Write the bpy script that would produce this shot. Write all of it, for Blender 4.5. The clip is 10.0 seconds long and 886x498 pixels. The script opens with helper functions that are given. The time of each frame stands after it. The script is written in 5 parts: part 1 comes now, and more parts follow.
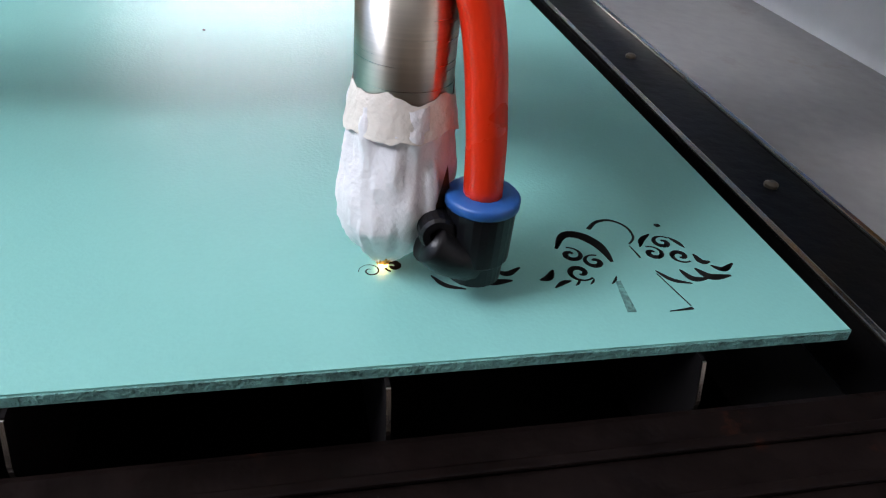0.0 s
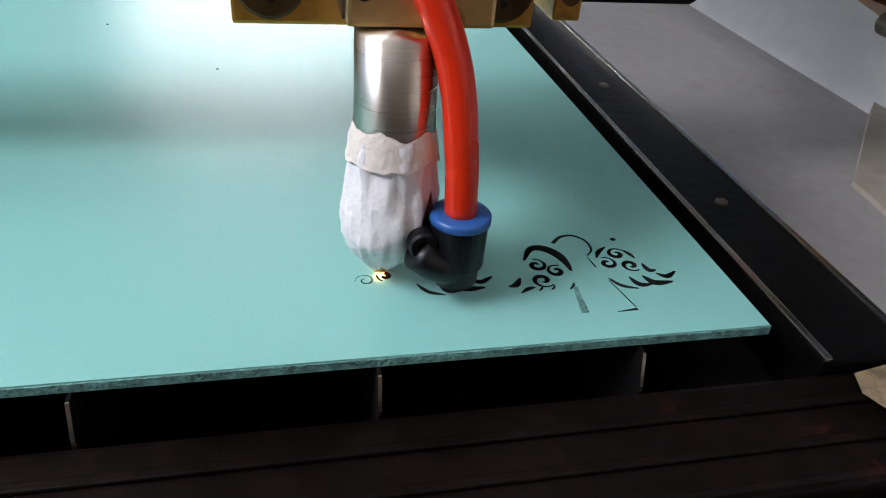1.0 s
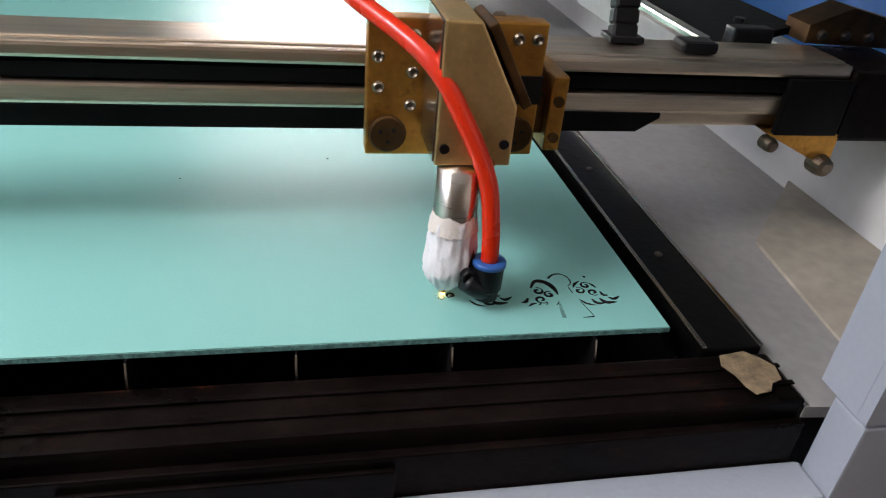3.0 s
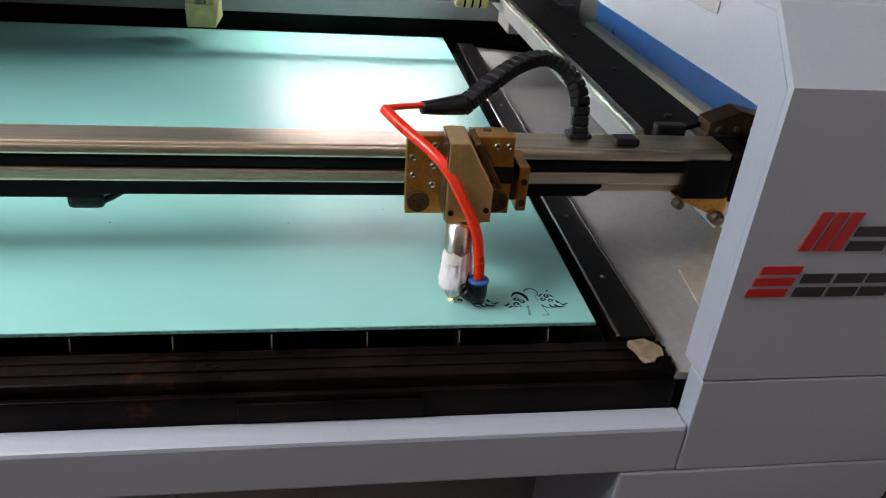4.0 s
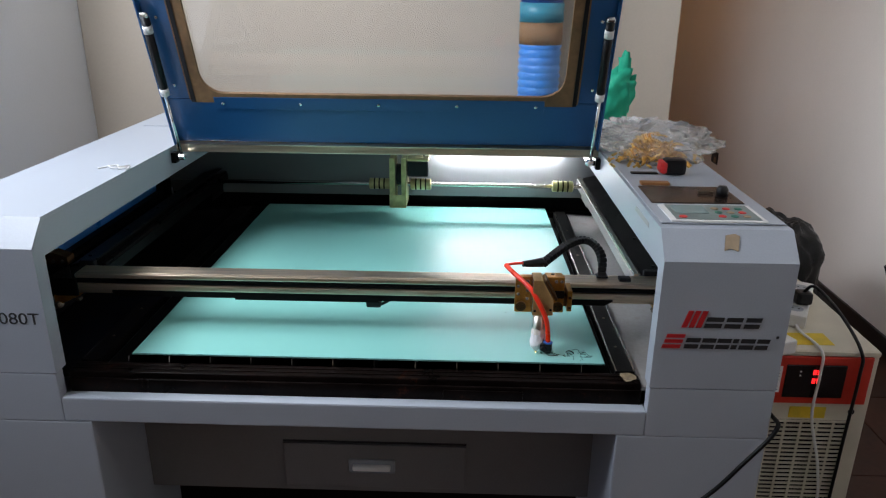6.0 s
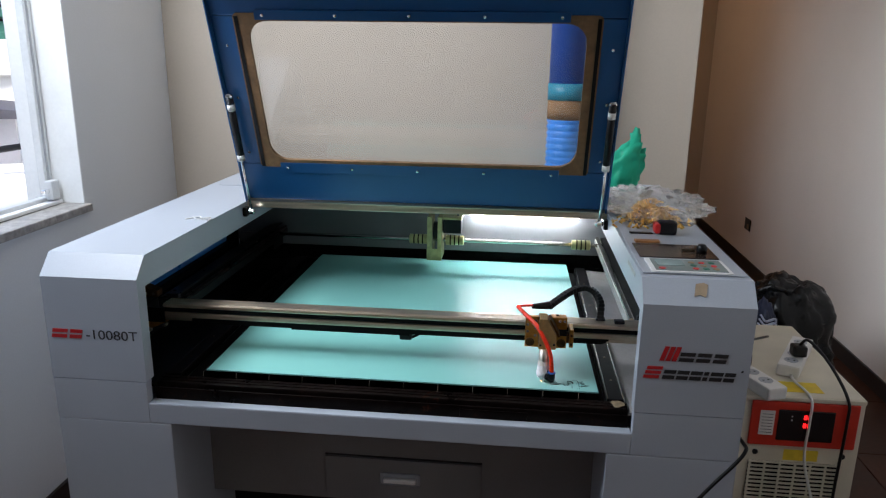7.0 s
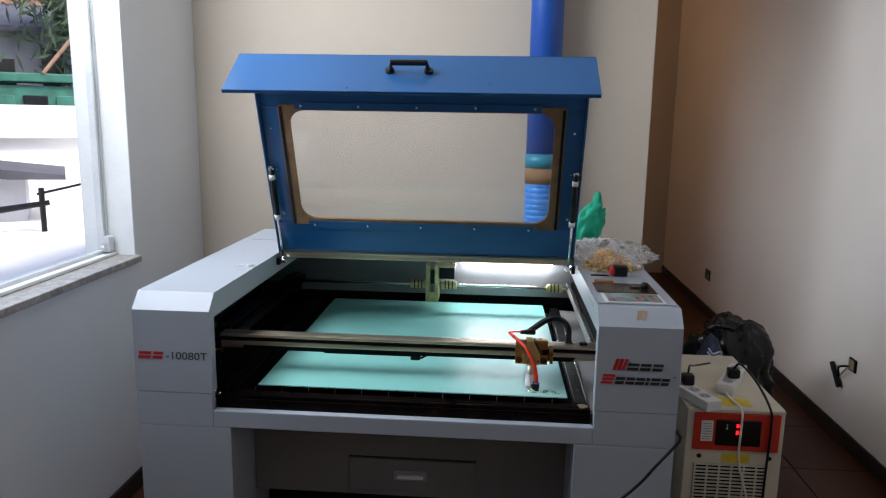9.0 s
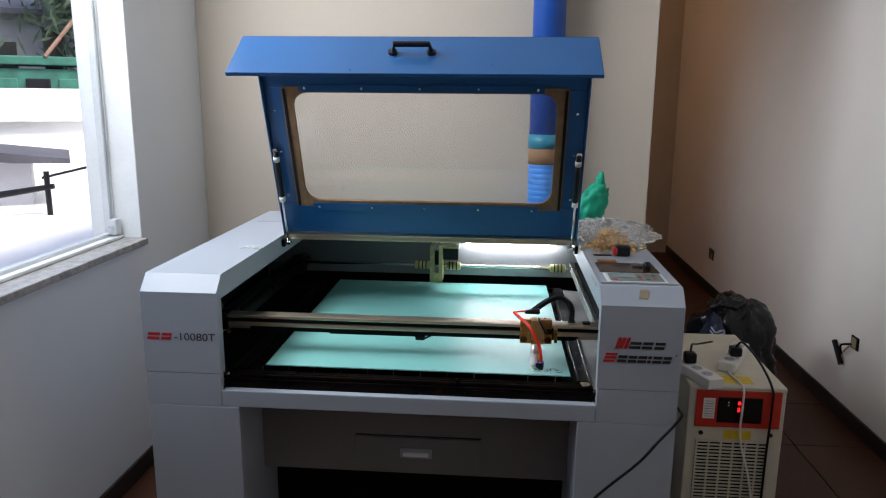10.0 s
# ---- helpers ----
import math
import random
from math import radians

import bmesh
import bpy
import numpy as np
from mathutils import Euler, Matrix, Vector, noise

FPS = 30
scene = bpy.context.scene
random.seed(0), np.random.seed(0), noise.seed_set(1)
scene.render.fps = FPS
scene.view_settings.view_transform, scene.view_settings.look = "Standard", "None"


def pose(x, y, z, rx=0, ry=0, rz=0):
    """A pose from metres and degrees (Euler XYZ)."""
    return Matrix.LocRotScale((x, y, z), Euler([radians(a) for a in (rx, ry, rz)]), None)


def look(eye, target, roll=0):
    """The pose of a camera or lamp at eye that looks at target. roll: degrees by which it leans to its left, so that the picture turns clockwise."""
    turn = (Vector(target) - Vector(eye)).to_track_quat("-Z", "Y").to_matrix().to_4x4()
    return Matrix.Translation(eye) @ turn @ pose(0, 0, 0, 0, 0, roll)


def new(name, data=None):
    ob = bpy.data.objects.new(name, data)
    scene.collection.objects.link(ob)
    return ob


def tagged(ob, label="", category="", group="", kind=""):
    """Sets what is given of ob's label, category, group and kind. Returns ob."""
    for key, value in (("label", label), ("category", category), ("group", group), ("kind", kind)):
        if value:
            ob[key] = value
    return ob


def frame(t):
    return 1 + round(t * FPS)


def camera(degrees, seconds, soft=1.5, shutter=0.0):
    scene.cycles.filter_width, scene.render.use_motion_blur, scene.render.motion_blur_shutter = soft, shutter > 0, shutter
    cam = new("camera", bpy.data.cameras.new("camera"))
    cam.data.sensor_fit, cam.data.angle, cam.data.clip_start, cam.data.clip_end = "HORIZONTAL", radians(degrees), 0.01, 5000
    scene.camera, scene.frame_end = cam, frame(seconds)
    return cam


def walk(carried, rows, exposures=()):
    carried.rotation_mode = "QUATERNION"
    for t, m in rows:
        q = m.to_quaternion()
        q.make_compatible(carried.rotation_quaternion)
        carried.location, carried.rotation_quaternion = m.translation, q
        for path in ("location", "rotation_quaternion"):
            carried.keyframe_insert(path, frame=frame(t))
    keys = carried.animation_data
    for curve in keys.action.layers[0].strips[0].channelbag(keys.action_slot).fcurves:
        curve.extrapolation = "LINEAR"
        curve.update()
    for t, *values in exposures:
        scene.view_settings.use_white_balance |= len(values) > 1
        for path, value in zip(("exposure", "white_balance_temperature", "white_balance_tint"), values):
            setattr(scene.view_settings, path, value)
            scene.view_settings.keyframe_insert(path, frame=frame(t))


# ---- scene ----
LENS = 63.4
cam = camera(LENS, 10.0, soft=1.2)
walk(cam, [
    (0.0, pose(0.3127, -0.0356, 0.9416, 54.67, -5.07, -11.32)),
    (0.5, pose(0.3109, -0.0457, 0.9553, 54.48, -3.60, -11.51)),
    (1.0, pose(0.3112, -0.0640, 0.9606, 55.96, -4.43, -11.52)),
    (1.5, pose(0.3081, -0.0836, 0.9725, 56.45, -3.36, -11.68)),
    (2.0, pose(0.2958, -0.0962, 0.9796, 56.67, -4.92, -11.50)),
    (2.5, pose(0.2794, -0.1357, 1.0019, 58.11, -4.68, -11.08)),
    (3.8, look((0.24, -0.342, 1.148), (0.561, 1.349, 0.128), 5.3)),
    (4.0, look((0.238, -0.395, 1.174), (0.517, 1.32, 0.183), 4.3)),
    (4.5, look((0.203, -0.565, 1.271), (0.402, 1.207, 0.365), 3.7)),
    (5.0, look((0.15, -0.715, 1.345), (0.337, 1.094, 0.512), 3.9)),
    (5.5, look((0.16, -0.891, 1.414), (0.235, 0.949, 0.633), 1.7)),
    (7.0, look((0.258, -1.333, 1.511), (0.063, 0.588, 0.991), 0.8)),
    (7.5, look((0.269, -1.385, 1.534), (0.06, 0.536, 1.018), -0.1)),
    (8.0, look((0.255, -1.484, 1.558), (0.097, 0.465, 1.137), 0.4)),
    (8.5, look((0.245, -1.693, 1.573), (0.093, 0.269, 1.216), 0.6)),
    (9.0, look((0.24, -1.784, 1.579), (0.096, 0.177, 1.212), 0.9)),
    (9.5, look((0.237, -1.801, 1.575), (0.076, 0.153, 1.182), 0.6)),
    (10.0, look((0.242, -1.801, 1.582), (0.088, 0.149, 1.163), 0.5)),
], exposures=[(0.0, 1.45, 6500, 19), (2.5, 1.42, 7000, 20), (4.0, 1.34, 7000, 20), (5.5, 1.22, 6550, 15), (7.0, 1.08, 6300, 13), (10.0, 0.95, 6350, 13)])

# ---------------------------------------------------------------- light
world = bpy.data.worlds.new("daylight")
scene.world = world
world.use_nodes = True
wt = world.node_tree
sky = wt.nodes.new("ShaderNodeTexSky")
sky.sky_type, sky.sun_disc = "NISHITA", False
sky.sun_elevation, sky.sun_rotation = radians(50), radians(106)
sky.dust_density = 3.0
wt.nodes["Background"].inputs[1].default_value = 0.15
wt.links.new(sky.outputs[0], wt.nodes["Background"].inputs[0])
sun = new("sun", bpy.data.lights.new("sun", "SUN"))
sun.data.energy, sun.data.angle, sun.data.color = 2.5, radians(10), (1.0, 0.96, 0.9)
sun.matrix_world = look((7, -2, 9), (0, 0, 0))


def area_lamp(name, eye, target, w, h, power, colour=(1, 1, 1)):
    ob = new(name, bpy.data.lights.new(name, "AREA"))
    ob.data.shape, ob.data.size, ob.data.size_y = "RECTANGLE", w, h
    ob.data.energy, ob.data.color = power, colour
    ob.matrix_world = look(eye, target)
    return ob


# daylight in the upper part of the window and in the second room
area_lamp("window_daylight", (-1.21, 0.08, 2.42), (1.7, 0.06, 0.85), 1.45, 0.55, 30, (0.88, 0.95, 1.0))
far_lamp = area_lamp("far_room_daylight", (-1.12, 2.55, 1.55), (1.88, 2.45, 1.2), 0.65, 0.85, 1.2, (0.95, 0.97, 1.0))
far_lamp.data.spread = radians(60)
# unseen warm fill added to tint the east wall past the partition
area_lamp("far_room_warm_fill", (0.1, 3.7, 2.85), (1.6, 5.2, 1.0), 0.3, 0.3, 3.3, (1.0, 0.60, 0.32))


# ---------------------------------------------------------------- materials
def mat(name, colour, rough=0.5, metal=0.0, vary=0.12, scale=8.0, fine=90.0, bump=0.02, coat=0.0, stretch=(1, 1, 1), spec=0.5, per_piece=0.0):
    """A surface with stains at one scale and grain at another."""
    m = bpy.data.materials.new(name)
    m.use_nodes = True
    t = m.node_tree
    n, l = t.nodes, t.links
    b = n["Principled BSDF"]
    b.inputs["Metallic"].default_value = metal
    b.inputs["Coat Weight"].default_value = coat
    b.inputs["Coat Roughness"].default_value = 0.15
    b.inputs["Specular IOR Level"].default_value = spec
    tc = n.new("ShaderNodeTexCoord")
    mp = n.new("ShaderNodeMapping")
    mp.inputs["Scale"].default_value = stretch
    l.new(tc.outputs["Object"], mp.inputs["Vector"])
    big, small = n.new("ShaderNodeTexNoise"), n.new("ShaderNodeTexNoise")
    for k, s, d in ((big, scale, 5), (small, fine, 3)):
        k.inputs["Scale"].default_value, k.inputs["Detail"].default_value = s, d
        l.new(mp.outputs[0], k.inputs["Vector"])
    ramp = n.new("ShaderNodeMapRange")
    ramp.inputs["From Min"].default_value, ramp.inputs["From Max"].default_value = 0.3, 0.7
    ramp.inputs["To Min"].default_value, ramp.inputs["To Max"].default_value = 1 - vary, 1 + vary
    l.new(big.outputs["Fac"], ramp.inputs["Value"])
    ramp2 = n.new("ShaderNodeMapRange")
    ramp2.inputs["From Min"].default_value, ramp2.inputs["From Max"].default_value = 0.3, 0.7
    ramp2.inputs["To Min"].default_value, ramp2.inputs["To Max"].default_value = 1 - vary * 0.5, 1 + vary * 0.5
    l.new(small.outputs["Fac"], ramp2.inputs["Value"])
    mul = n.new("ShaderNodeMath")
    mul.operation = "MULTIPLY"
    l.new(ramp.outputs[0], mul.inputs[0])
    l.new(ramp2.outputs[0], mul.inputs[1])
    last = mul.outputs[0]
    if per_piece:
        oi, pr, pm = n.new("ShaderNodeObjectInfo"), n.new("ShaderNodeMapRange"), n.new("ShaderNodeMath")
        pr.inputs["To Min"].default_value, pr.inputs["To Max"].default_value = 1 - per_piece, 1 + per_piece
        pm.operation = "MULTIPLY"
        l.new(oi.outputs["Random"], pr.inputs["Value"])
        l.new(pr.outputs[0], pm.inputs[0])
        l.new(last, pm.inputs[1])
        last = pm.outputs[0]
    sc = n.new("ShaderNodeVectorMath")
    sc.operation = "SCALE"
    sc.inputs[0].default_value = colour[:3]
    l.new(last, sc.inputs["Scale"])
    l.new(sc.outputs[0], b.inputs["Base Color"])
    rr = n.new("ShaderNodeMapRange")
    rr.inputs["To Min"].default_value, rr.inputs["To Max"].default_value = max(0.02, rough - 0.08), min(1, rough + 0.08)
    l.new(big.outputs["Fac"], rr.inputs["Value"])
    l.new(rr.outputs[0], b.inputs["Roughness"])
    if bump:
        bp = n.new("ShaderNodeBump")
        bp.inputs["Strength"].default_value, bp.inputs["Distance"].default_value = bump * 10, 0.001
        l.new(small.outputs["Fac"], bp.inputs["Height"])
        l.new(bp.outputs[0], b.inputs["Normal"])
    return m


def clear(name, colour=(1, 1, 1), rough=0.02, weight=0.9, ior=1.45):
    m = mat(name, colour, rough, vary=0.01, bump=0)
    m.node_tree.nodes["Principled BSDF"].inputs["Transmission Weight"].default_value = weight
    b = m.node_tree.nodes["Principled BSDF"]
    b.inputs["IOR"].default_value = ior
    m.node_tree.links.remove(b.inputs["Roughness"].links[0])
    b.inputs["Roughness"].default_value = rough
    return m


def glow(name, colour, strength):
    m = bpy.data.materials.new(name)
    m.use_nodes = True
    b = m.node_tree.nodes["Principled BSDF"]
    b.inputs["Base Color"].default_value = (*colour, 1)
    b.inputs["Emission Color"].default_value = (*colour, 1)
    b.inputs["Emission Strength"].default_value = strength
    return m


# east wall: lighter and greyer than the cream of the north wall
WALL_EAST = mat("wall_offwhite", (0.78, 0.72, 0.66), 0.7, vary=0.04, scale=1.5, fine=160, bump=0.015)
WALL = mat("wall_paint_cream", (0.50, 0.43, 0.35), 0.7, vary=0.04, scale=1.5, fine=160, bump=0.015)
# ochre chosen only to bounce warm light from out of view
WALL_WARM_BOUNCE = mat("wall_warm_bounce", (0.46, 0.24, 0.10), 0.7, vary=0.05, scale=1.5, fine=160, bump=0.015)
# the room's wall paint, lightened and cooled to stand for daylight on it
WALL_WEST = mat("wall_paint_light_lifted", (0.75, 0.76, 0.76), 0.55, vary=0.04, scale=1.5, fine=160, bump=0.015)
CEIL = mat("ceiling_white", (0.75, 0.74, 0.72), 0.8, vary=0.03)
TILE = mat("floor_tile_brown", (0.060, 0.022, 0.012), 0.5, vary=0.25, scale=5, fine=60, bump=0.02, per_piece=0.12, spec=0.25)
GROUT = mat("floor_grout", (0.035, 0.02, 0.015), 0.8)
SKIRT = mat("skirting_dark", (0.02, 0.017, 0.016), 0.4, vary=0.2)
GREY = mat("powder_coat_grey", (0.335, 0.36, 0.40), 0.38, vary=0.05, scale=3, fine=350, bump=0.02)
GREY_IN = mat("inner_sheet_grey", (0.30, 0.285, 0.27), 0.45, vary=0.15, scale=6, fine=120, bump=0.02)
CHAR = mat("charred_cut", (0.012, 0.010, 0.009), 0.9, vary=0.3)
# slat steel blackened for the darkness under the sheet
SLAT = mat("slat_steel_shaded", (0.005, 0.004, 0.004), 0.8, 0.0, spec=0.1, vary=0.5, scale=60)
# the machine's grey again, darkened for shade in the recess and at the rear
GREY_SHADED = mat("grey_coat_shaded", (0.165, 0.165, 0.17), 0.45, vary=0.08, scale=4, fine=300)
DIRTY = mat("dirty_cream_plate", (0.34, 0.30, 0.24), 0.6, vary=0.2, scale=12)
SEAM = mat("seam_shadow_gap", (0.02, 0.02, 0.02), 0.8)
BLUE = mat("lid_blue_paint", (0.015, 0.088, 0.240), 0.3, vary=0.07, scale=4, fine=300, bump=0.02)
BLUE_IN = mat("inner_blue_film", (0.05, 0.22, 0.62), 0.3, vary=0.1)
GASKET = mat("brown_gasket_board", (0.22, 0.12, 0.055), 0.75, vary=0.25, scale=14)
GLASS = clear("lid_acrylic", (0.97, 0.96, 0.95), 0.0, 0.96)
BLACK = mat("black_steel", (0.0035, 0.0032, 0.0032), 0.38, vary=0.4, scale=14, fine=160, bump=0.03, spec=0.11)
RUST = mat("black_steel_rusty", (0.0052, 0.0033, 0.0029), 0.30, vary=0.6, scale=20, fine=150, bump=0.04, spec=0.07)
WORN_TAPE = mat("scuffed_tape", (0.21, 0.15, 0.085), 0.7, vary=0.4, scale=120, fine=500, bump=0.05)
# near-black: the deep shade below the bed is put into this colour
TRAY = mat("matte_black_shade", (0.004, 0.004, 0.004), 0.9, vary=0.4, spec=0.1)


def rust_flecks(m, colour, amount, scale):
    """Sparse rust spots over a painted metal."""
    t = m.node_tree
    n, l = t.nodes, t.links
    b = n["Principled BSDF"]
    old = b.inputs["Base Color"].links[0].from_socket
    tc, k, ramp, mix = n.new("ShaderNodeTexCoord"), n.new("ShaderNodeTexNoise"), n.new("ShaderNodeMapRange"), n.new("ShaderNodeMix")
    k.inputs["Scale"].default_value, k.inputs["Detail"].default_value, k.inputs["Roughness"].default_value = scale, 8, 0.75
    l.new(tc.outputs["Object"], k.inputs["Vector"])
    ramp.inputs["From Min"].default_value, ramp.inputs["From Max"].default_value = amount, amount + 0.12
    l.new(k.outputs["Fac"], ramp.inputs["Value"])
    mix.data_type = "RGBA"
    l.new(ramp.outputs[0], mix.inputs[0])
    l.new(old, mix.inputs[6])
    mix.inputs[7].default_value = (*colour, 1)
    l.new(mix.outputs[2], b.inputs["Base Color"])


rust_flecks(RUST, (0.05, 0.015, 0.007), 0.59, 26)
rust_flecks(GREY_IN, (0.20, 0.16, 0.12), 0.60, 9)
BARREL = mat("turned_steel_barrel", (0.62, 0.57, 0.50), 0.30, 1.0, vary=0.05, scale=20, fine=40, stretch=(1, 1, 60), bump=0)
_b = BARREL.node_tree.nodes["Principled BSDF"]
_b.inputs["Anisotropic"].default_value, _b.inputs["Anisotropic Rotation"].default_value = 0.9, 0.25
_tan = BARREL.node_tree.nodes.new("ShaderNodeTangent")
_tan.direction_type, _tan.axis = "RADIAL", "Z"
BARREL.node_tree.links.new(_tan.outputs[0], _b.inputs["Tangent"])
PLASTIC = mat("black_plastic", (0.006, 0.006, 0.007), 0.36, vary=0.2, scale=30, fine=300, spec=0.3)
CHAIN = mat("chain_plastic", (0.006, 0.0055, 0.0055), 0.45, vary=0.25, scale=60, spec=0.3)
ALU = mat("brushed_aluminium", (0.74, 0.61, 0.47), 0.34, 1.0, vary=0.16, scale=5, fine=60, stretch=(1, 30, 30), bump=0.01)
STEEL = mat("polished_steel", (0.66, 0.62, 0.56), 0.24, 1.0, vary=0.06, scale=20, bump=0)
CHROME = mat("chrome", (0.8, 0.8, 0.8), 0.1, 1.0, vary=0.04, bump=0)
BRASS = mat("brass_plate", (0.54, 0.26, 0.052), 0.36, 0.85, vary=0.22, scale=45, fine=300, bump=0.02)
rust_flecks(BRASS, (0.22, 0.10, 0.03), 0.55, 55)
BRASS_PALE = mat("brass_pale", (0.66, 0.45, 0.19), 0.38, 0.8, vary=0.14, scale=50, fine=300)
BRASS_DARK = mat("brass_tarnished", (0.11, 0.055, 0.02), 0.45, 0.8, vary=0.35, scale=70)
YELLOW_ZINC = mat("yellow_zinc", (0.50, 0.43, 0.20), 0.4, 0.5, vary=0.2, scale=40)
TEAL = mat("teal_mdf_face", (0.21, 0.505, 0.455), 0.45, vary=0.035, scale=3, fine=900, bump=0.012, spec=0.4, coat=0.16)
TEAL.node_tree.nodes["Principled BSDF"].inputs["Coat Roughness"].default_value = 0.3
TEAL_EDGE = mat("mdf_cut_edge", (0.11, 0.27, 0.24), 0.85, vary=0.45, scale=220, fine=900, bump=0.12)
TAPE = mat("masking_tape_paper", (0.80, 0.76, 0.76), 0.7, vary=0.05, scale=60, fine=500, bump=0.04)
TAPE_CREAM = mat("masking_tape_cream", (0.76, 0.68, 0.60), 0.7, vary=0.08, scale=60, fine=500, bump=0.04)
RED_HOSE = mat("red_pu_hose", (0.80, 0.035, 0.006), 0.28, vary=0.06, scale=40)
RED_HOSE.node_tree.nodes["Principled BSDF"].inputs["Subsurface Weight"].default_value = 0.25
RED_HOSE.node_tree.nodes["Principled BSDF"].inputs["Subsurface Radius"].default_value = (0.004, 0.001, 0.0005)
COLLAR = mat("blue_collar_plastic", (0.018, 0.10, 0.34), 0.4, vary=0.1, scale=60)
SCREW = mat("screw_steel", (0.20, 0.16, 0.12), 0.4, 1.0, vary=0.2, scale=200)
RED_INK = mat("red_vinyl", (0.42, 0.012, 0.015), 0.35, vary=0.05)
BLACK_INK = mat("black_vinyl", (0.018, 0.018, 0.02), 0.35, vary=0.05)
CREAM = mat("cream_enamel", (0.62, 0.57, 0.46), 0.45, vary=0.08, scale=10, fine=300)
RED_PANEL = mat("red_panel", (0.55, 0.028, 0.012), 0.4, vary=0.06)
SCREEN = mat("dark_display", (0.008, 0.008, 0.01), 0.15, vary=0.05, bump=0)
YELLOW = mat("yellow_label", (0.70, 0.50, 0.03), 0.55, vary=0.1, scale=30)
WHITE_PL = mat("white_plastic", (0.72, 0.71, 0.69), 0.4, vary=0.05, scale=20)
WHITE_FR = mat("white_window_paint", (0.82, 0.82, 0.80), 0.5, vary=0.04)
ALU_WIN = mat("window_aluminium", (0.70, 0.71, 0.71), 0.4, 0.3, vary=0.08)
SILL = mat("sill_stone", (0.33, 0.31, 0.29), 0.5, vary=0.3, scale=30)
BIN_BAG = mat("black_bin_bag", (0.003, 0.003, 0.0035), 0.26, vary=0.3, scale=10, fine=60, bump=0.05, spec=0.3)
# pale and dark tones that paint the bin bag's glare
GLARE_PALE = mat("bag_glare_pale", (0.55, 0.60, 0.75), 0.3, vary=0.15, scale=40)
GLARE_DARK = mat("bag_glare_dark", (0.012, 0.02, 0.06), 0.3, vary=0.15, scale=40)
GREEN_BAG = clear("green_carrier_bag", (0.03, 0.46, 0.28), 0.35, 0.35, 1.2)
CLEAR_BAG = clear("clear_bag_film", (0.92, 0.90, 0.88), 0.12, 0.85, 1.12)
GOLD = mat("gold_pieces", (0.85, 0.52, 0.14), 0.3, 0.85, vary=0.3, scale=60)
CARD = mat("tan_card", (0.30, 0.22, 0.14), 0.8, vary=0.12, scale=30)
ORANGE = mat("orange_brown_wood", (0.30, 0.13, 0.04), 0.6, vary=0.15, scale=30)
RED_PL = mat("red_plastic", (0.55, 0.02, 0.02), 0.35, vary=0.1)
PIPE = mat("blue_duct", (0.012, 0.075, 0.36), 0.4, vary=0.12, scale=5)
HOSE_L = mat("light_blue_hose", (0.05, 0.25, 0.72), 0.35, vary=0.12, scale=9)
TEAL_BAND = mat("teal_band", (0.02, 0.22, 0.32), 0.45, vary=0.12)
LED = glow("led_tube_glow", (0.92, 0.97, 1.0), 33.0)
DIGIT = glow("red_digit_glow", (1.0, 0.03, 0.03), 0.6)
SPARK = glow("laser_spark_glow", (1.0, 0.5, 0.16), 6.0)
OUT_WHITE = mat("outside_white_render", (0.80, 0.80, 0.78), 0.8, vary=0.05, scale=2)
OUT_PALE = mat("outside_pale_wall", (0.52, 0.52, 0.55), 0.85, vary=0.08, scale=2)
OUT_GREY = mat("outside_grey_wall", (0.26, 0.26, 0.28), 0.85, vary=0.15, scale=2)
OUT_ROOF = mat("outside_roof_sheet", (0.07, 0.07, 0.085), 0.7, vary=0.25, scale=3)
OUT_GREEN = mat("outside_green_paint", (0.03, 0.14, 0.10), 0.6, vary=0.3, scale=4)
LEAF = mat("leaves", (0.04, 0.065, 0.035), 0.6, vary=0.4, scale=4, per_piece=0.3)
BARK = mat("bark", (0.30, 0.18, 0.13), 0.9, vary=0.3)
GROUND = mat("outside_ground", (0.35, 0.33, 0.30), 0.9, vary=0.2, scale=0.6)


# ---------------------------------------------------------------- builders
def thing(name, at, label, category, group="", kind=""):
    ob = new(name)
    ob.empty_display_size = 0.05
    ob.location = at
    return tagged(ob, label, category, group, kind)


def part(name, bm, material, parent=None, label="", smooth=False):
    """Links a bmesh, given in world metres, as one mesh under its thing or part."""
    off, up = Vector((0, 0, 0)), parent
    while up:
        off += Vector(up.location)
        up = up.parent
    bmesh.ops.translate(bm, verts=bm.verts, vec=-off)
    me = bpy.data.meshes.new(name)
    bm.normal_update()
    bm.to_mesh(me)
    bm.free()
    for p in me.polygons:
        p.use_smooth = smooth
    me.materials.append(material)
    ob = new(name, me)
    ob.parent = parent
    return tagged(ob, label) if label else ob


def solid(name, bm, material, label, category="", kind="structure", smooth=False, group=""):
    ob = part(name, bm, material, None, "", smooth)
    return tagged(ob, label, category, group, kind)


def bx(x0, x1, y0, y1, z0, z1, bev=0.0, bm=None, seg=2):
    """A box with rounded edges, added to bm."""
    t = bmesh.new()
    bmesh.ops.create_cube(t, size=1)
    bmesh.ops.scale(t, vec=(abs(x1 - x0), abs(y1 - y0), abs(z1 - z0)), verts=t.verts)
    bmesh.ops.translate(t, vec=((x0 + x1) / 2, (y0 + y1) / 2, (z0 + z1) / 2), verts=t.verts)
    if bev:
        bmesh.ops.bevel(t, geom=t.edges[:], offset=bev, segments=seg, affect="EDGES", profile=0.6)
    return merge(bm, t)


